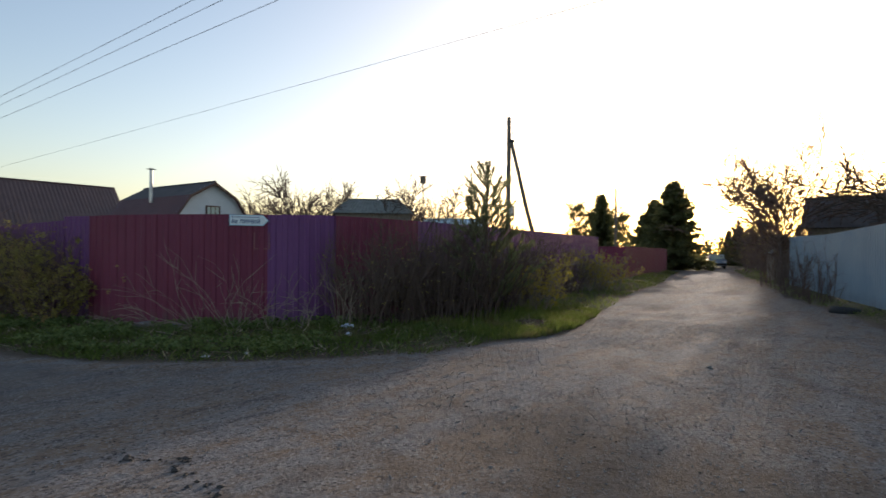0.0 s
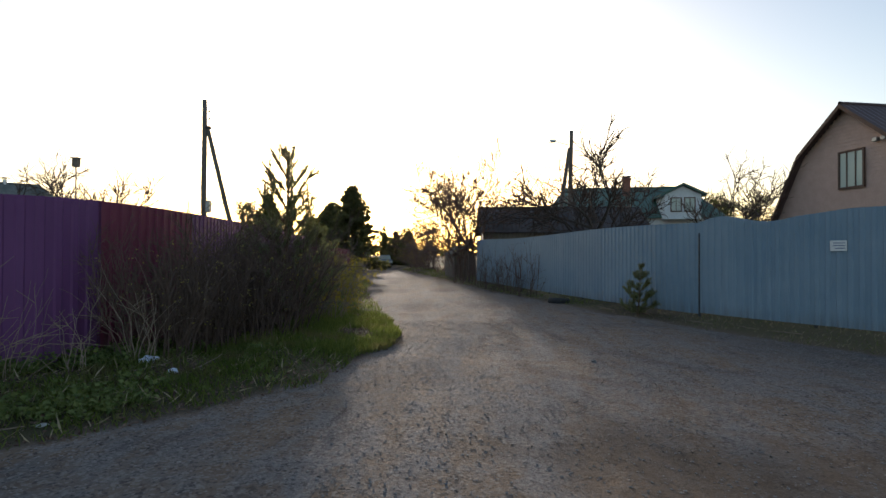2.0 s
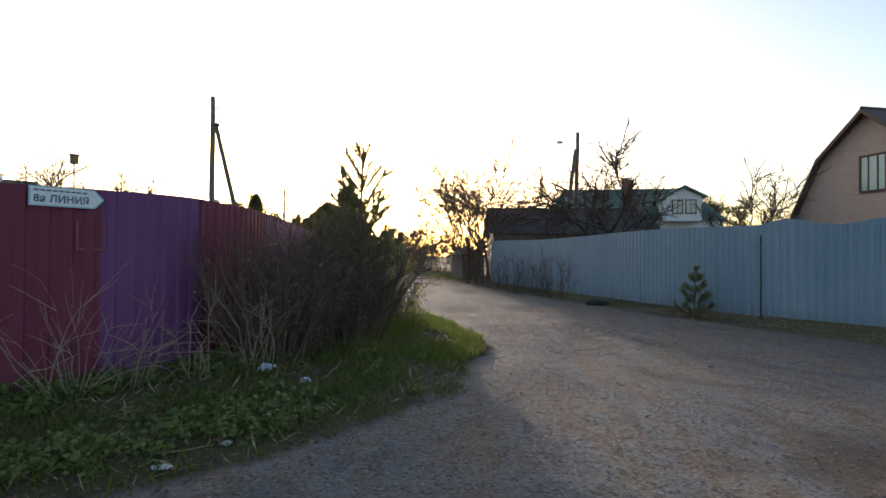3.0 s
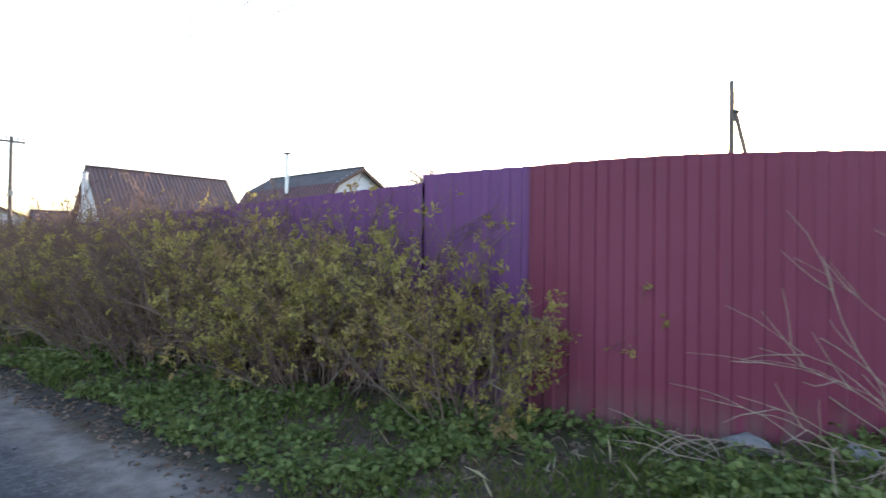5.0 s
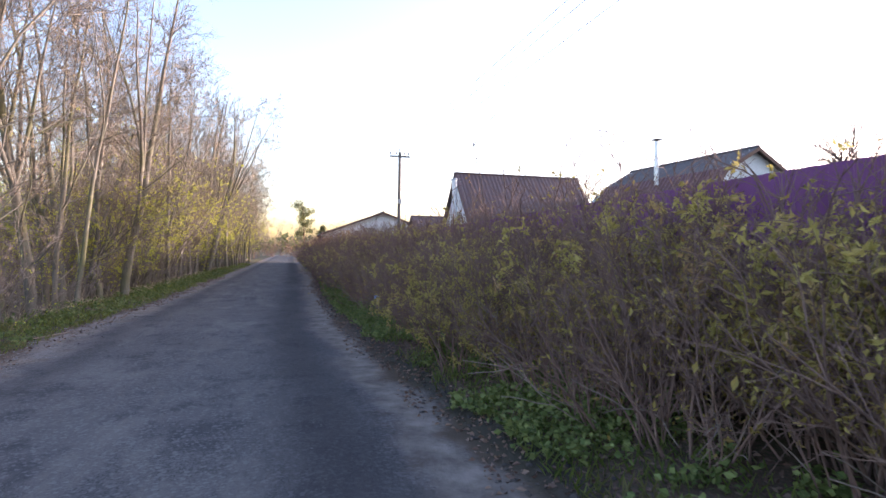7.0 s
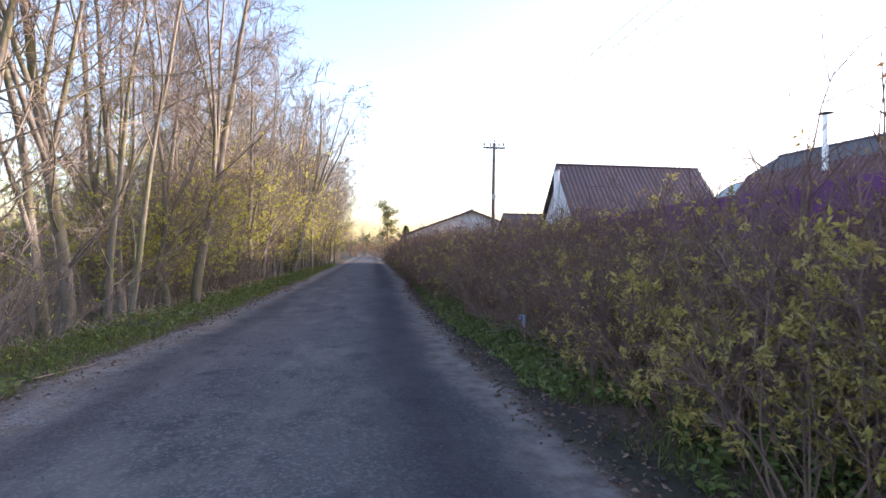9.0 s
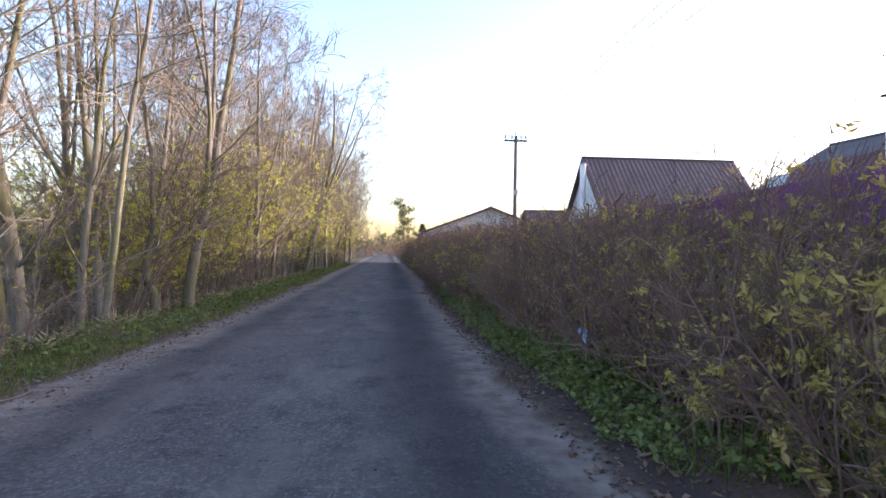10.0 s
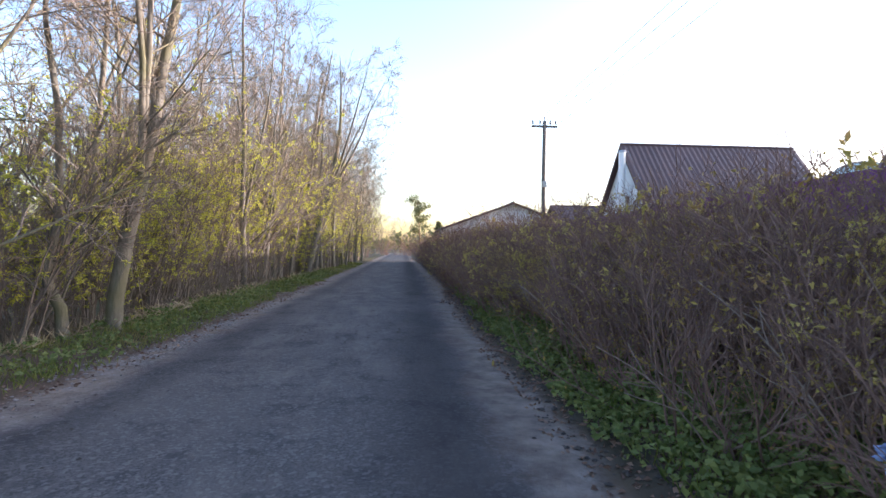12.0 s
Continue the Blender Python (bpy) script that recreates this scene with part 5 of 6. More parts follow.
fruit = [fruit_tree(400 + i, 5.6) for i in range(3)]
for ob, (x, y, s) in zip(fruit, ((28.6, -3.3, 1.54), (31, 25.2, 1.25), (24.5, 30.5, 1.25))):
    ob.matrix_world = pose(x, y, gz(x, y), 0, 0, 40) @ Matrix.Diagonal((s, s, s, 1))
for k, x, y, s in ((1, 31, -5.0, 1.15), (0, 28.5, 29.5, 1.25), (2, 29.5, 22.8, 1.15), (1, 21.5, 30.5, 1.1), (0, 26.5, 30.2, 1.2), (1, 24.4, -8.4, 1.0), (2, 24, 33, 1.1), (0, 34, 28, 1.1)):
    put_copy(fruit[k], x, y, s)
# bare bushy trees at the bend of the blue fence
bare = [fruit_tree(440 + i, 6.9, "bare_tree", "slender leafless street tree with fine brown twigs", 0.55, "twig_dark", "twig_brown") for i in range(2)]
scatter(bare, [(28.0, 2.95), (28.9, 2.5), (29.6, 3.2), (31.8, 3.4), (36.5, 3.8)], 10, 0.98, 1.15)
thick = [bush(450 + i, 3.4, 0.4, 11, 8, 0.25, 0.05, M["twig_brown"], M["leaf_bud"], "thicket_bush", "tall dense brown thicket bush beside the gravel track", "thicket by the track", 0.0, 0.7, 4) for i in range(2)]
scatter(thick, [(28.3, 3.0), (31.4, 3.4), (37.2, 4.1), (40.5, 4.6), (44.5, 5.3), (48.5, 6.2)], 11, 0.8, 1.15)
# brown thicket along the far side of the track
for i in range(12):
    x = 47 + i * 3.2
    put_copy(brown[R.randrange(4)], x + R.uniform(-0.6, 0.6), 6.6 + (x - 47) * 0.15 + R.uniform(-0.8, 0.5), R.uniform(1.5, 2.2))
for x, y, s in ((50, 6.0, 0.75), (58, 7.0, 0.8), (66, 8.3, 0.9), (74, 9.6, 0.95)):
    put_copy(bare[R.randrange(2)], x, y, s)
sparse = [bush(430, 1.6, 0.3, 15, 5, 0.0, 0.04, M["twig_dark"], None, "dry_weeds", "tall dry weed stalks along the blue fence", "dry weeds", 0.0, 0.5, 1)]
scatter(sparse, [(20.5, 1.4), (22, 1.9), (23.3, 2.0), (24.6, 2.4), (19.4, 1.0), (26, 2.6), (21.2, 1.3)], 12, 0.7, 1.1)


# ---- conifers ----
def young_pine(seed, h, name, label, dens=0.012):
    """A young pine: whorls of upturned branches set with needles, pale candles at the tips."""
    rng = np.random.RandomState(seed)
    t = thing(name, label, "pine tree", "young pines")
    trunk = bend(rng, (0, 0, -0.1), (0, 0, 1), h, 8, 0.02)
    part("trunk", tubes([(trunk, h * 0.014 * np.linspace(1, 0.3, 9))], 7), M["bark_pine"], t, smooth=True)
    limbs, cs, ds, pc, pd = [], [], [], [], []

    def dress(line, f0, density):
        for f in np.arange(f0, 1.0, density / max(0.05, np.linalg.norm(line[-1] - line[0]))):
            p, d = along(line, f)
            for _ in range(9):
                cs.append(p + rng.normal(size=3) * 0.004), ds.append(side_way(rng, d, rng.uniform(0.5, 1.0)))

    whorls = max(5, int(h / 0.3))
    for k in range(whorls):
        f = 0.12 + 0.82 * k / (whorls - 1)
        p, d = along(trunk, f)
        for i in range(6 if f < 0.8 else 4):
            a = i * 6.28 / 6 + k * 0.7 + rng.uniform(-0.3, 0.3)
            L = h * (0.36 * (1 - f) ** 0.75 + 0.07) * rng.uniform(0.75, 1.15)
            b = bend(rng, p, (math.cos(a), math.sin(a), 0.25 + f * 0.9), L, 5, 0.07, 0.09)
            limbs.append((b, h * 0.0042 * np.linspace(1, 0.35, 6)))
            dress(b, 0.2, dens if f < 0.5 else dens * 1.7)
            pc += [b[-1]] * 4
            pd += [np.array((0, 0, 1.0)) + rng.normal(size=3) * 0.15 for _ in range(4)]
            if f > 0.45:
                for q in np.linspace(0.45, 1, 22):
                    p3, d3 = along(b, q)
                    pc += [p3, p3]
                    pd += [side_way(rng, d3, 0.5), side_way(rng, d3, 0.5)]
            for _ in range(3 if f < 0.75 else 1):
                p2, d2 = along(b, rng.uniform(0.4, 0.9))
                b2 = bend(rng, p2, side_way(rng, d2, 0.6), L * 0.35, 3, 0.08, 0.1)
                limbs.append((b2, h * 0.0025 * np.linspace(1, 0.5, 4)))
                dress(b2, 0.1, dens if f < 0.5 else dens * 1.7)
    dress(trunk, 0.8, 0.02)
    for q in np.linspace(0.84, 1, 40):
        p3, d3 = along(trunk, q)
        pc.append(p3), pd.append(side_way(rng, d3, 0.5))
    part("branch_mass", tubes(limbs, 4), M["bark_pine"], t)
    part("needle_mass", leaf_cloud(np.array(cs), np.array(ds), rng, 0.07, 0.1, 0.05), M["needle"], t)
    part("candle_mass", leaf_cloud(np.array(pc), np.array(pd), rng, 0.075, 0.13, 0.02), M["needle_pale"], t)
    return t


pn = young_pine(500, 3.35, "young_pine", "young green pine with pale upright candles among bushes")
pn.matrix_world = pose(9.96, 6.42, 0.02)
pn2 = young_pine(501, 1.25, "young_pine", "small dark green pine before the blue fence", 0.016)
pn2.matrix_world = pose(13.05, -0.85, gz(13.05, -0.85))


def spruce(seed, h, w):
    rng = np.random.RandomState(seed)
    t = thing("spruce_tree", "tall dark green spruce with drooping branches", "tree", "conifers")
    trunk = bend(rng, (0, 0, -0.3), (0, 0, 1), h, 6, 0.01)
    part("trunk", tubes([(trunk, h * 0.016 * np.linspace(1, 0.12, 7))], 7), M["bark_pine"], t, smooth=True)
    limbs, cs, ds = [], [], []
    for k in range(150):
        f = 0.05 + 0.94 * (k / 150) ** 1.1
        p, d = along(trunk, f)
        a = k * 2.4 + rng.uniform(-0.4, 0.4)
        L = w * (1.02 - f) ** 0.8 * rng.uniform(0.6, 1.15) + 0.12
        b = bend(rng, p, (math.cos(a), math.sin(a), 0.1 + 0.5 * f), L, 4, 0.08, -0.06 + 0.1 * f)
        limbs.append((b, h * 0.003 * np.linspace(1, 0.3, 5)))
        for f2 in np.linspace(0.12, 1, max(4, int(L * 16))):
            p2, d2 = along(b, f2)
            for _ in range(5):
                cs.append(p2 + rng.normal(size=3) * 0.05), ds.append(side_way(rng, d2, rng.uniform(0.4, 1.2)) + np.array((0, 0, -0.25)))
    part("branch_mass", tubes(limbs, 4), M["bark_pine"], t)
    part("needle_mass", leaf_cloud(np.array(cs), np.array(ds), rng, 0.4, 0.3, 0.1), M["needle_dark"], t)
    return t


sp = [spruce(510, 7.9, 3.3), spruce(511, 7.9, 2.3)]
for ob, (x, y, s) in zip(sp, ((51, 13.5, 1.0), (84.5, 33.3, 1.38))):
    ob.matrix_world = pose(x, y, 0) @ Matrix.Diagonal((s, s, s, 1))
for k, x, y, s in ((0, 55, 16.5, 0.85), (0, 61, 18.2, 0.85), (0, 68, 20.5, 0.85), (0, 54, 15.8, 0.62), (1, 78, 24, 0.85), (1, 90, 27, 0.95), (0, 76, 12.6, 0.6), (0, 69, 10.2, 0.55), (1, 86, 15.5, 0.6), (0, 97, 26.5, 0.7),
                   (0, 120, 30, 0.9), (1, 125, 33, 0.9), (0, 118, 36, 1.2), (1, 4.5, 95, 0.6), (0, 7, 100, 0.6)):
    put_copy(sp[k], x, y, s)


def tall_pine(seed, h):
    """A grown pine: bare trunk under an uneven crown of needle clumps."""
    rng = np.random.RandomState(seed)
    t = thing("pine_tree", "distant tall pine with rounded crown clumps", "tree", "conifers")
    trunk = bend(rng, (0, 0, -0.3), (rng.normal() * 0.05, rng.normal() * 0.05, 1), h, 7, 0.04)
    part("trunk", tubes([(trunk, h * 0.018 * np.linspace(1, 0.2, 8))], 7), M["bark_pine"], t, smooth=True)
    limbs, cs, ds = [], [], []
    for k in range(26):
        p, d = along(trunk, rng.uniform(0.42, 1.0))
        a = rng.uniform(0, 6.28)
        L = h * rng.uniform(0.1, 0.26)
        b = bend(rng, p, (math.cos(a), math.sin(a), 0.5), L, 4, 0.12, 0.05)
        limbs.append((b, h * 0.004 * np.linspace(1, 0.4, 5)))
        for f2 in np.linspace(0.4, 1, 5):
            p2, d2 = along(b, f2)
            for _ in range(26):
                cs.append(p2 + rng.normal(size=3) * h * 0.028), ds.append(rng.normal(size=3) + (0, 0, 0.4))
    part("branch_mass", tubes(limbs, 4), M["bark_pine"], t)
    part("needle_mass", leaf_cloud(np.array(cs), np.array(ds), rng, h * 0.035, 0.3, 0.1), M["needle_dark"], t)
    return t


tp = [tall_pine(520, 9.5), tall_pine(521, 9.0)]
for ob, (x, y, s) in zip(tp, ((2.0, 90.5, 0.78), (70, 30.5, 0.9))):
    ob.matrix_world = pose(x, y, 0) @ Matrix.Diagonal((s, s, s, 1))
for k, x, y, s in ((1, 78, 33, 0.85), (0, 100, 36, 1.0), (1, 108, 38, 1.0), (0, 112, 42, 1.0), (1, 95, 37, 0.9), (0, 104, 33, 0.9), (0, 75, -26, 0.9), (1, 80, -24, 0.9), (0, 84, -30, 1.0), (1, 70, -28, 0.9), (0, 66, -27, 0.85),
                   (1, 90, -26, 1.0), (0, 72, -33, 0.9), (1, 140, 18, 0.9), (0, 145, 25, 0.9), (1, 150, 12, 0.9)):
    put_copy(tp[k], x, y, s)

# far woods that close the horizon
rng = np.random.RandomState(77)
cs, ds = [], []
for a in np.arange(0, 2 * math.pi, 0.008):
    rad = 320 + 60 * math.sin(a * 5) + rng.normal() * 15
    hgt = 9 + 3 * math.sin(a * 37) + rng.normal() * 1.5
    c0 = np.array((rad * math.sin(a), rad * math.cos(a), 0))
    for _ in range(26):
        cs.append(c0 + np.array((rng.normal() * 2.5, rng.normal() * 2.5, hgt * rng.uniform(0, 0.85)))), ds.append(rng.normal(size=3) + (0, 0, 0.6))
tagged(part("far_woods", leaf_cloud(np.array(cs), np.array(ds), rng, 3.2, 0.6, 0.1), M["needle_dark"]), "dark distant belt of mixed woods", "woods", kind="stuff")


# ---- grass, weeds, stones and fallen leaves ----
def blades(n, rng, inside, size, name, label, mat, lean=0.5, region=(-5, 12, -5, 40), wide=0.07):
    x0, x1, y0, y1 = region
    x, y = rng.uniform(x0, x1, n * 3), rng.uniform(y0, y1, n * 3)
    keep = inside(x, y)
    x, y = x[keep][:n], y[keep][:n]
    p = np.stack([x, y, heights(x, y) - 0.01], 1)
    d = rng.normal(size=(len(x), 3)) * lean
    d[:, 2] = 1
    return tagged(part(name, leaf_cloud(p, d, rng, size, wide, 0.15), mat), label, "grass", kind="stuff")


def verge(lo, hi, extra):
    def f(x, y):
        d = -signed_distance(ROAD, x, y) + 0.10 * waves(x, y, 3.0, 11)
        return (d > lo) & (d < hi) & extra(x, y)
    return f


rng = np.random.RandomState(9)
clump = lambda x, y: waves(x, y, 2.6, 31) + rng.uniform(-0.8, 0.8, x.shape) > -0.15          # noqa: E731
blades(24000, rng, verge(0.02, 2.6, lambda x, y: (x > 1) & (x < 8) & (y > 3) & (y < 11.5) & clump(x, y)), 0.11, "grass", "tufts of fresh spring grass at the fence corner", M["grass"], 0.6, (1, 8, 3, 12))
# from x = 7.5 on the lighter grass, with sun painted into its colour
blades(18000, rng, verge(0.02, 2.4, lambda x, y: (x > 7.5) & (x < 13) & clump(x, y)), 0.12, "grass", "yellow-green spring grass tongue before the bare bushes, tinted as sunlit", M["grass_yellow_lit"], 0.4, (7.5, 13, 3.8, 8), 0.08)
blades(14000, rng, verge(0.0, 1.8, lambda x, y: (x > 16) & (y < 3 + x * 0.12) & clump(x, y)), 0.12, "grass", "short spring grass along the thicket side of the track", M["grass_yellow_lit"], 0.5, (16, 55, -1, 10), 0.09)
blades(16000, rng, verge(0.0, 1.6, lambda x, y: (x > 12) & (y > 3 + x * 0.12) & clump(x, y)), 0.14, "grass", "yellow-green spring grass along the gravel track", M["grass_yellow_lit"], 0.4, (12, 45, 4, 14), 0.09)
blades(24000, rng, verge(0.2, 1.5, lambda x, y: (x > 0) & (y > 11) & clump(x, y)), 0.12, "grass", "green grass under the hedge along the lane", M["grass"], 0.6, (0.5, 4.5, 11, 50))
blades(22000, rng, verge(0.02, 0.95, lambda x, y: (x < -2) & clump(x, y)), 0.10, "grass", "green grass strip along the roadside wood", M["grass_yellow_lit"], 0.6, (-4.6, -2.4, 12, 60))
blades(12000, rng, verge(0.0, 2.0, lambda x, y: (x > 4) & (y < 3 + x * 0.12) & clump(x, y)), 0.08, "dry_grass", "short dry grass along the blue fence", M["drygrass"], 0.9, (4, 30, -7, 6))
blades(11000, rng, verge(0.0, 1.9, lambda x, y: (x > 4) & (y < 3 + x * 0.12) & clump(x, y)), 0.07, "grass", "sparse green grass along the blue fence", M["grass"], 0.7, (4, 30, -7, 6))
blades(1800, rng, verge(0.1, 2.6, lambda x, y: (x > 1) & (x < 13) & (y > 3) & (y < 11.5)), 0.16, "dry_grass", "dead straw lying in the corner grass", M["drygrass"], 2.2, (1, 13, 3, 12), 0.03)
blades(6000, rng, verge(0.9, 2.6, lambda x, y: (x < -3) & clump(x, y)), 0.25, "dry_grass", "dead straw at the foot of the roadside wood", M["drygrass"], 1.6, (-7, -3, 13, 50), 0.03)


patch = lambda x, y: waves(x, y, 2.2, 51) + 0.5 * waves(x, y, 6.0, 52) > 0.15          # noqa: E731


def weeds(n, inside, region, size, name, label, mat, seed):
    """Low leafy rosettes."""
    rng = np.random.RandomState(seed)
    x0, x1, y0, y1 = region
    x, y = rng.uniform(x0, x1, n * 4), rng.uniform(y0, y1, n * 4)
    k = inside(x, y)
    x, y = x[k][:n], y[k][:n]
    z = heights(x, y)
    cs, ds = [], []
    for a, b, c in zip(x, y, z):
        top = rng.uniform(0.03, 0.16)
        for _ in range(7):
            cs.append((a + rng.normal() * 0.04, b + rng.normal() * 0.04, c + top * rng.uniform(0.3, 1))), ds.append((rng.normal(), rng.normal(), rng.uniform(-0.1, 0.6)))
    return tagged(part(name, leaf_cloud(np.array(cs), np.array(ds), rng, size, 0.75, 0.2), mat), label, "weeds", kind="stuff")


weeds(2800, verge(0.3, 3.2, lambda x, y: (x > 1.5) & (y > 5) & patch(x, y)), (1, 8, 5, 12.5), 0.05, "weeds", "low green ground elder leaves before the fence", M["weed"], 61)
weeds(4600, verge(0.16, 1.7, lambda x, y: (x > 0) & (waves(x, y, 2.2, 51) + 0.5 * waves(x, y, 6.0, 52) > -0.35)), (0.8, 4.5, 11, 32), 0.05, "weeds", "low green weeds under the hedge", M["weed"], 62)
weeds(1100, verge(0.1, 1.1, lambda x, y: (x < -2)), (-4.6, -2.4, 14, 45), 0.055, "weeds", "low weeds along the roadside wood", M["weed"], 63)


def fallen(n, inside, region, seed, label):
    rng = np.random.RandomState(seed)
    x0, x1, y0, y1 = region
    x, y = rng.uniform(x0, x1, n * 3), rng.uniform(y0, y1, n * 3)
    k = inside(x, y)
    x, y = x[k][:n], y[k][:n]
    p = np.stack([x, y, heights(x, y) + 0.008], 1)
    d = rng.normal(size=(len(x), 3))
    d[:, 2] *= 0.25
    tagged(part("fallen_leaves", leaf_cloud(p, d, rng, 0.045, 0.6, 0.3), M["deadleaf"]), label, "leaves", kind="stuff")


fallen(13000, verge(-0.15, 1.6, lambda x, y: (x > 0) & (rng.uniform(size=x.shape) > 0.3)), (0.3, 4.4, 10, 36), 71, "dead brown leaves along the foot of the hedge")
fallen(2500, verge(-0.3, 0.6, lambda x, y: (x < 0)), (-4.2, -2, 12, 40), 72, "dead brown leaves along the wood edge")
fallen(7000, verge(0.0, 2.4, lambda x, y: (x > 2)), (2, 12, 4, 11), 73, "dead leaves in the corner grass")


def pebbles(n, inside, region, seed, r0, r1, name, label, mat="stone"):
    """Loose flattened stones of irregular shape, in one mesh."""
    rng = np.random.RandomState(seed)
    x0, x1, y0, y1 = region
    x, y = rng.uniform(x0, x1, n * 3), rng.uniform(y0, y1, n * 3)
    k = inside(x, y)
    x, y = x[k][:n], y[k][:n]
    z = heights(x, y)
    base = np.array([(1, 0, 0), (0, 1, 0), (-1, 0, 0), (0, -1, 0), (0, 0, 1), (0, 0, -1), (0.7, 0.7, 0.45), (-0.7, 0.6, 0.4)])[:6]
    tri = np.array([(0, 1, 4), (1, 2, 4), (2, 3, 4), (3, 0, 4), (1, 0, 5), (2, 1, 5), (3, 2, 5), (0, 3, 5)])
    r = r0 + (r1 - r0) * rng.uniform(size=len(x)) ** 3
    v = base[None] * (1 + rng.normal(size=(len(x), 6, 3)) * 0.25) * r[:, None, None] * np.array((1, 1, 0.4))
    a = rng.uniform(0, 6.28, len(x))
    vx = v[..., 0] * np.cos(a)[:, None] - v[..., 1] * np.sin(a)[:, None]
    vy = v[..., 0] * np.sin(a)[:, None] + v[..., 1] * np.cos(a)[:, None]
    v = np.stack([vx + x[:, None], vy + y[:, None], v[..., 2] + (z + r * 0.25)[:, None]], -1).reshape(-1, 3)
    f = (np.arange(len(x))[:, None, None] * 6 + tri[None]).reshape(-1, 3)
    tagged(part(name, (v, f), M[mat]), label, "gravel", kind="stuff")


def asphalt_rim(n, seed):
    """Broken lumps along the rim of the worn asphalt, in one mesh."""
    def along_rim(x, y):
        return np.abs(x - 1.62 - 0.08 * np.sin(y * 4.1) - 0.05 * np.sin(y * 9.3)) < 0.07
    pebbles(n, along_rim, (1.3, 2.0, 2.8, 4.1), seed, 0.01, 0.035, "asphalt_lumps", "broken lumps of asphalt along the worn rim", "crumb")


asphalt_rim(90, 88)
onroad = lambda x, y: signed_distance(ROAD, x, y) > 0.05                                   # noqa: E731
pebbles(22000, lambda x, y: onroad(x, y) & (waves(x, y, 1.2, 33) + 0.5 * waves(x, y, 5, 39) > -0.5), (1, 12, -2.5, 7), 81, 0.003, 0.015, "gravel", "loose grey gravel on the track")
pebbles(5000, lambda x, y: onroad(x, y), (10, 32, -1, 8), 82, 0.004, 0.014, "gravel", "loose stones further along the track")
pebbles(5500, lambda x, y: onroad(x, y) & (waves(x, y, 1.2, 34) + 0.6 * waves(x, y, 4, 40) > 0.2), (-3, 2, 8, 36), 83, 0.003, 0.012, "gravel", "loose dark grit on the worn asphalt", "grit")
pebbles(2600, verge(-0.35, 0.35, lambda x, y: (x < 0)), (-4, -2, 14, 40), 84, 0.006, 0.028, "gravel", "stones along the lane's edge")


pebbles(2200, lambda x, y: onroad(x, y) & (waves(x, y, 1.6, 35) + 0.5 * waves(x, y, 6, 36) > 0.55), (-2.8, 1.2, 8, 38), 85, 0.006, 0.02, "earth_crumbs", "dark crumbs of earth on the worn asphalt", "crumb")
pebbles(1500, lambda x, y: onroad(x, y) & (waves(x, y, 1.6, 37) + 0.5 * waves(x, y, 6, 38) > 0.4), (0, 10, -2.5, 6), 86, 0.004, 0.014, "earth_crumbs", "dark crumbs of earth on the gravel", "crumb")
pebbles(1800, verge(-0.1, 0.5, lambda x, y: (x > 0)), (0.6, 2.6, 11, 34), 87, 0.01, 0.035, "earth_clods", "dark clods of earth along the lane's edge", "crumb")


# ---- loose things ----
def tyre(x, y):
    t = thing("tyre", "half-buried old black tyre by the blue fence", "tyre", at=pose(x, y, gz(x, y) + 0.03, 4, 0, 20))
    v, f = [], []
    for i in range(28):
        a = i * 2 * math.pi / 28
        for j in range(10):
            b = j * 2 * math.pi / 10
            r = 0.27 + 0.09 * math.cos(b) * (1.0 if math.cos(b) < 0 else 0.8)
            v.append((r * math.cos(a), r * math.sin(a), 0.1 * math.sin(b) + (0.006 if i % 2 and math.cos(b) > 0 else 0)))
            f.append((i * 10 + j, ((i + 1) % 28) * 10 + j, ((i + 1) % 28) * 10 + (j + 1) % 10, i * 10 + (j + 1) % 10))
    part("casing", (v, f), M["rubber"], t, smooth=True)


tyre(16.75, 0.35)


def crumpled(x, y, r, mat, name, label, category, seed, flat=0.5):
    rng = np.random.RandomState(seed)
    bm = bmesh.new()
    bmesh.ops.create_icosphere(bm, subdivisions=2, radius=r)
    for q in bm.verts:
        q.co *= 1 + rng.normal() * 0.22
        q.co.z *= flat
    bm.verts.index_update()
    geo = [tuple(q.co) for q in bm.verts], [[q.index for q in fc.verts] for fc in bm.faces]
    bm.free()
    ob = tagged(part(name, geo, mat), label, category)
    ob.matrix_world = pose(x, y, gz(x, y) + r * flat * 0.7, 0, 0, seed * 40)


crumpled(6.35, 6.9, 0.11, M["litter"], "plastic_bag", "crumpled pale blue plastic bag in the grass", "litter", 1, 0.4)
crumpled(5.9, 6.35, 0.06, M["litter"], "plastic_bag", "small crumpled pale plastic bag in the grass", "litter", 2, 0.4)
crumpled(4.2, 6.5, 0.045, M["paper"], "paper_scrap", "crumpled white paper scrap on the verge", "litter", 3, 0.35)
crumpled(3.75, 6.75, 0.055, M["paper"], "paper_scrap", "dirty white paper scrap on the verge", "litter", 4, 0.2)
crumpled(4.6, 9.2, 0.1, M["stone"], "stone", "grey stone at the foot of the fence", "stone", 5, 0.5)
crumpled(4.35, 9.75, 0.14, M["stone"], "stone", "flat grey stone at the foot of the fence", "stone", 6, 0.35)
crumpled(7.4, 1.45, 0.03, M["stone"], "stone", "lone dark stone on the gravel", "stone", 9, 0.7)


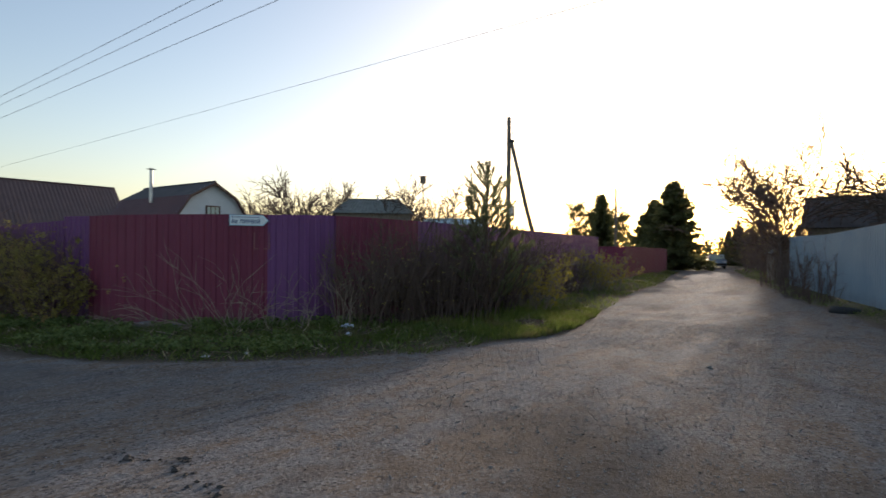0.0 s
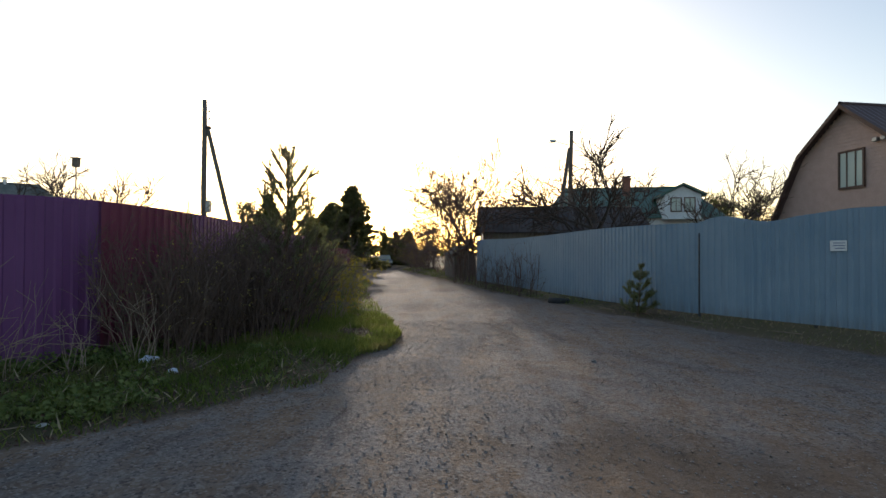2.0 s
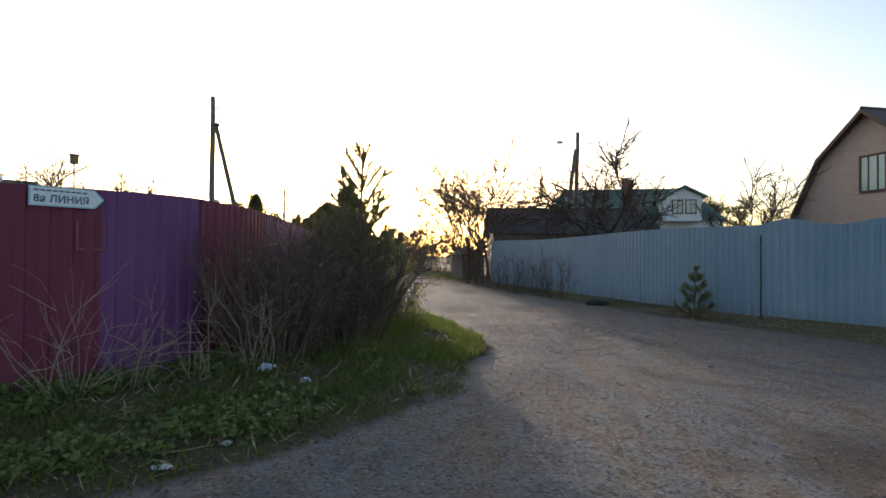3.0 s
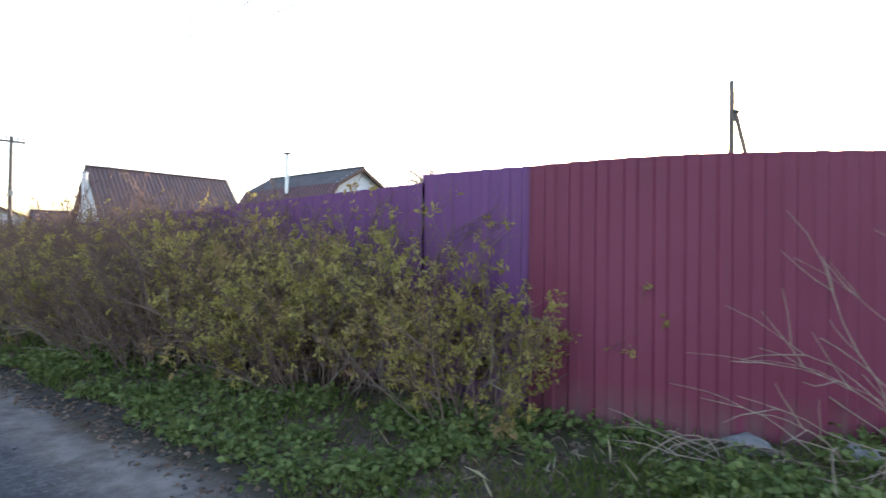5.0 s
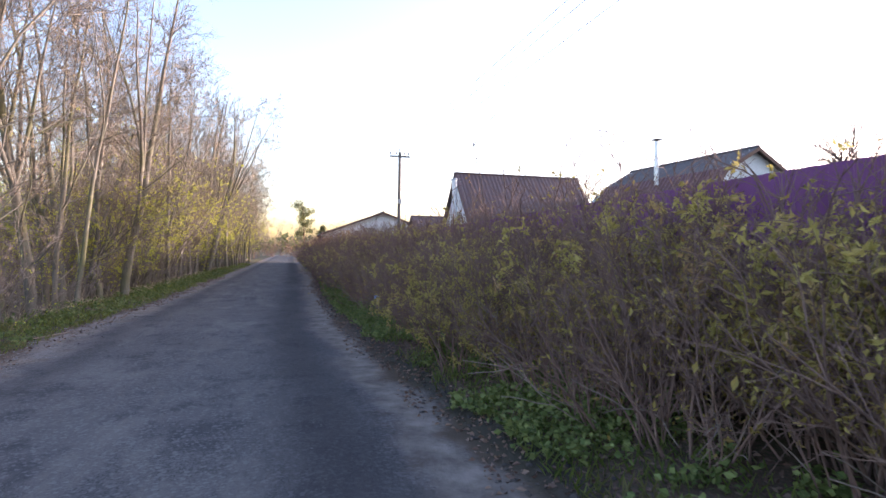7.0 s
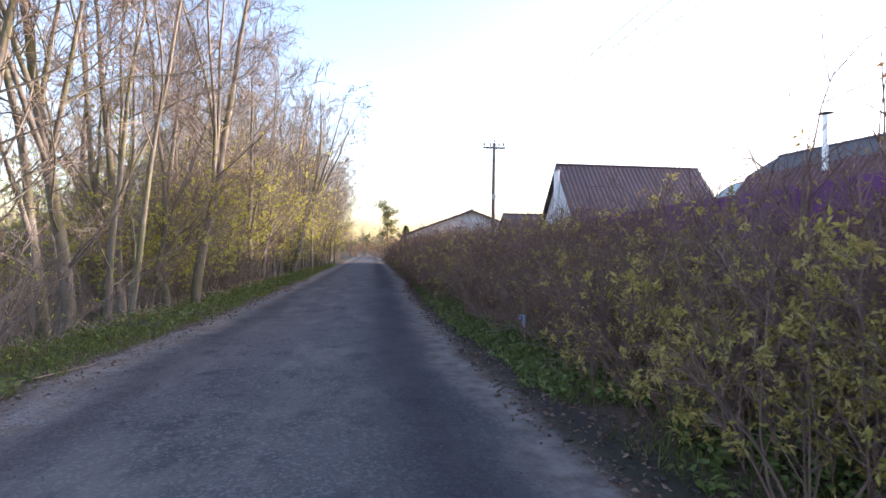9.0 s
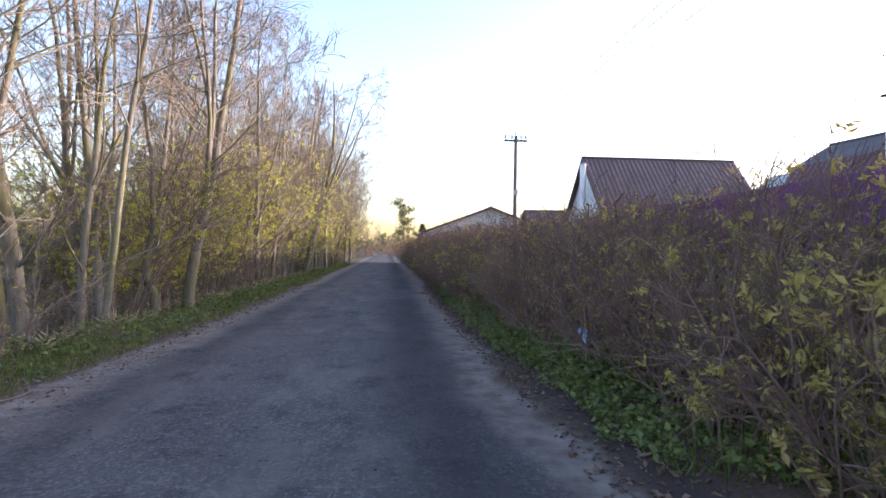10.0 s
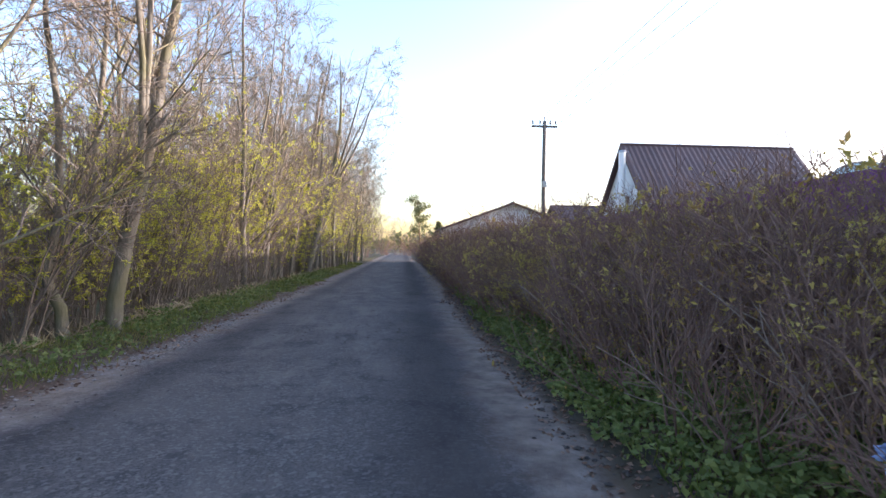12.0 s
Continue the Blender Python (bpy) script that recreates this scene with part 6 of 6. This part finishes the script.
def stick(x, y, turn, L, seed):
    rng = np.random.RandomState(seed)
    pts = bend(rng, (0, 0, 0.015), (1, 0, 0.03), L, 6, 0.08)
    pts[:, 2] = np.abs(pts[:, 2]) * 0.4 + 0.012
    ob = tagged(part("fallen_stick", tubes([(pts, 0.009 * np.linspace(1, 0.4, 7))], 5), M["cane"]), "pale dry fallen stick", "stick", "fallen sticks")
    ob.matrix_world = pose(x, y, gz(x, y), 0, 0, turn)


for i, (x, y, turn, L) in enumerate(((5.2, 7.1, -30, 1.1), (4.5, 7.6, -20, 0.7), (4.2, 8.4, 100, 1.0), (4.6, 6.4, 20, 0.35), (3.9, 6.9, -60, 0.4), (6.0, 6.2, -10, 0.6), (1.4, 20.2, 20, 0.35), (-3.2, 21, 70, 0.9), (-3.4, 18, 40, 1.2), (4.15, 9.9, 75, 0.9), (4.4, 9.1, -50, 1.3), (11.2, -1.75, 30, 0.7), (10.4, -2.2, 20, 0.6), (12.9, -1.1, 10, 0.8), (9.7, -2.6, 35, 0.5), (14.2, -0.6, 25, 0.7))):
    stick(x, y, turn, L, 600 + i)

# torn blue wrapper caught on a bare stake under the hedge
wrap = thing("plastic_wrapper", "torn blue and white plastic wrapper on a stake", "litter", at=pose(1.74, 22.14, gz(1.74, 22.14)))
part("stake", tubes([([(0.04, 0, -0.1), (0.035, 0.0, 0.25), (0.02, 0.01, 0.62)], (0.008, 0.007, 0.005))], 5), M["cane"], wrap)
rw = np.random.RandomState(8)
for x0, z0, z1, mat in ((-0.02, 0.36, 0.42, "wrap_blue"), (0.03, 0.26, 0.42, "wrap_pale")):
    vs, fs = [], []
    for i in range(7):
        for j in range(4):
            w = 0.02 - 0.0012 * i
            vs.append((x0 + (j - 1.5) / 1.5 * w + rw.normal() * 0.004, -0.012 + rw.normal() * 0.008 + 0.012 * math.cos(j * 2.1), z1 + (z0 - z1) * i / 6 + rw.normal() * 0.004))
    vs += [(a, b2 + 0.003, c) for a, b2, c in vs]
    for i in range(6):
        for j in range(3):
            q = i * 4 + j
            fs += [(q, q + 1, q + 5, q + 4), (q + 28, q + 32, q + 33, q + 29)]
    part("film_strip", (vs, fs), M[mat], wrap)

# parked car far down the track
car = thing("car", "pale blue parked car far down the track", "car", at=pose(62, 12.3, 0, 0, 0, 103))
prof = [(-0.85, 0.3), (-0.88, 0.85), (-0.72, 0.95), (-0.6, 1.42), (0.6, 1.42), (0.72, 0.95), (0.88, 0.85), (0.85, 0.3)]
part("body", extrude_poly([(x, 0, z) for x, z in prof], (0, -2, 0), (0, 2, 0)), M["car_paint"], car)
part("windscreen", box(-0.6, 2.005, 0.98, 0.6, 2.02, 1.36), M["glass"], car)
for x in (-0.7, 0.7):
    part("headlight", box(x - 0.14, 2.005, 0.62, x + 0.14, 2.03, 0.76), M["galvanised"], car)
    for y in (-1.3, 1.3):
        part("wheel", rod((x - 0.1, y, 0.3), (x + 0.1, y, 0.3), 0.3, sides=14), M["rubber"], car)
part("bumper", soft_box(-0.85, 2.0, 0.35, 0.85, 2.1, 0.55, 0.02), M["dark_steel"], car)
posts = thing("gateway", "pale timber gateway beside the gravel track", "gate", at=pose(52.5, 13.6, 0, 0, 0, 14))
for x in (0, 2.0):
    part("post", soft_box(x - 0.12, -0.1, -0.1, x + 0.12, 0.1, 2.2, 0.02), M["plaster"], posts)
part("lintel", soft_box(-0.3, -0.08, 2.2, 5.0, 0.08, 2.32, 0.02), M["plaster"], posts)
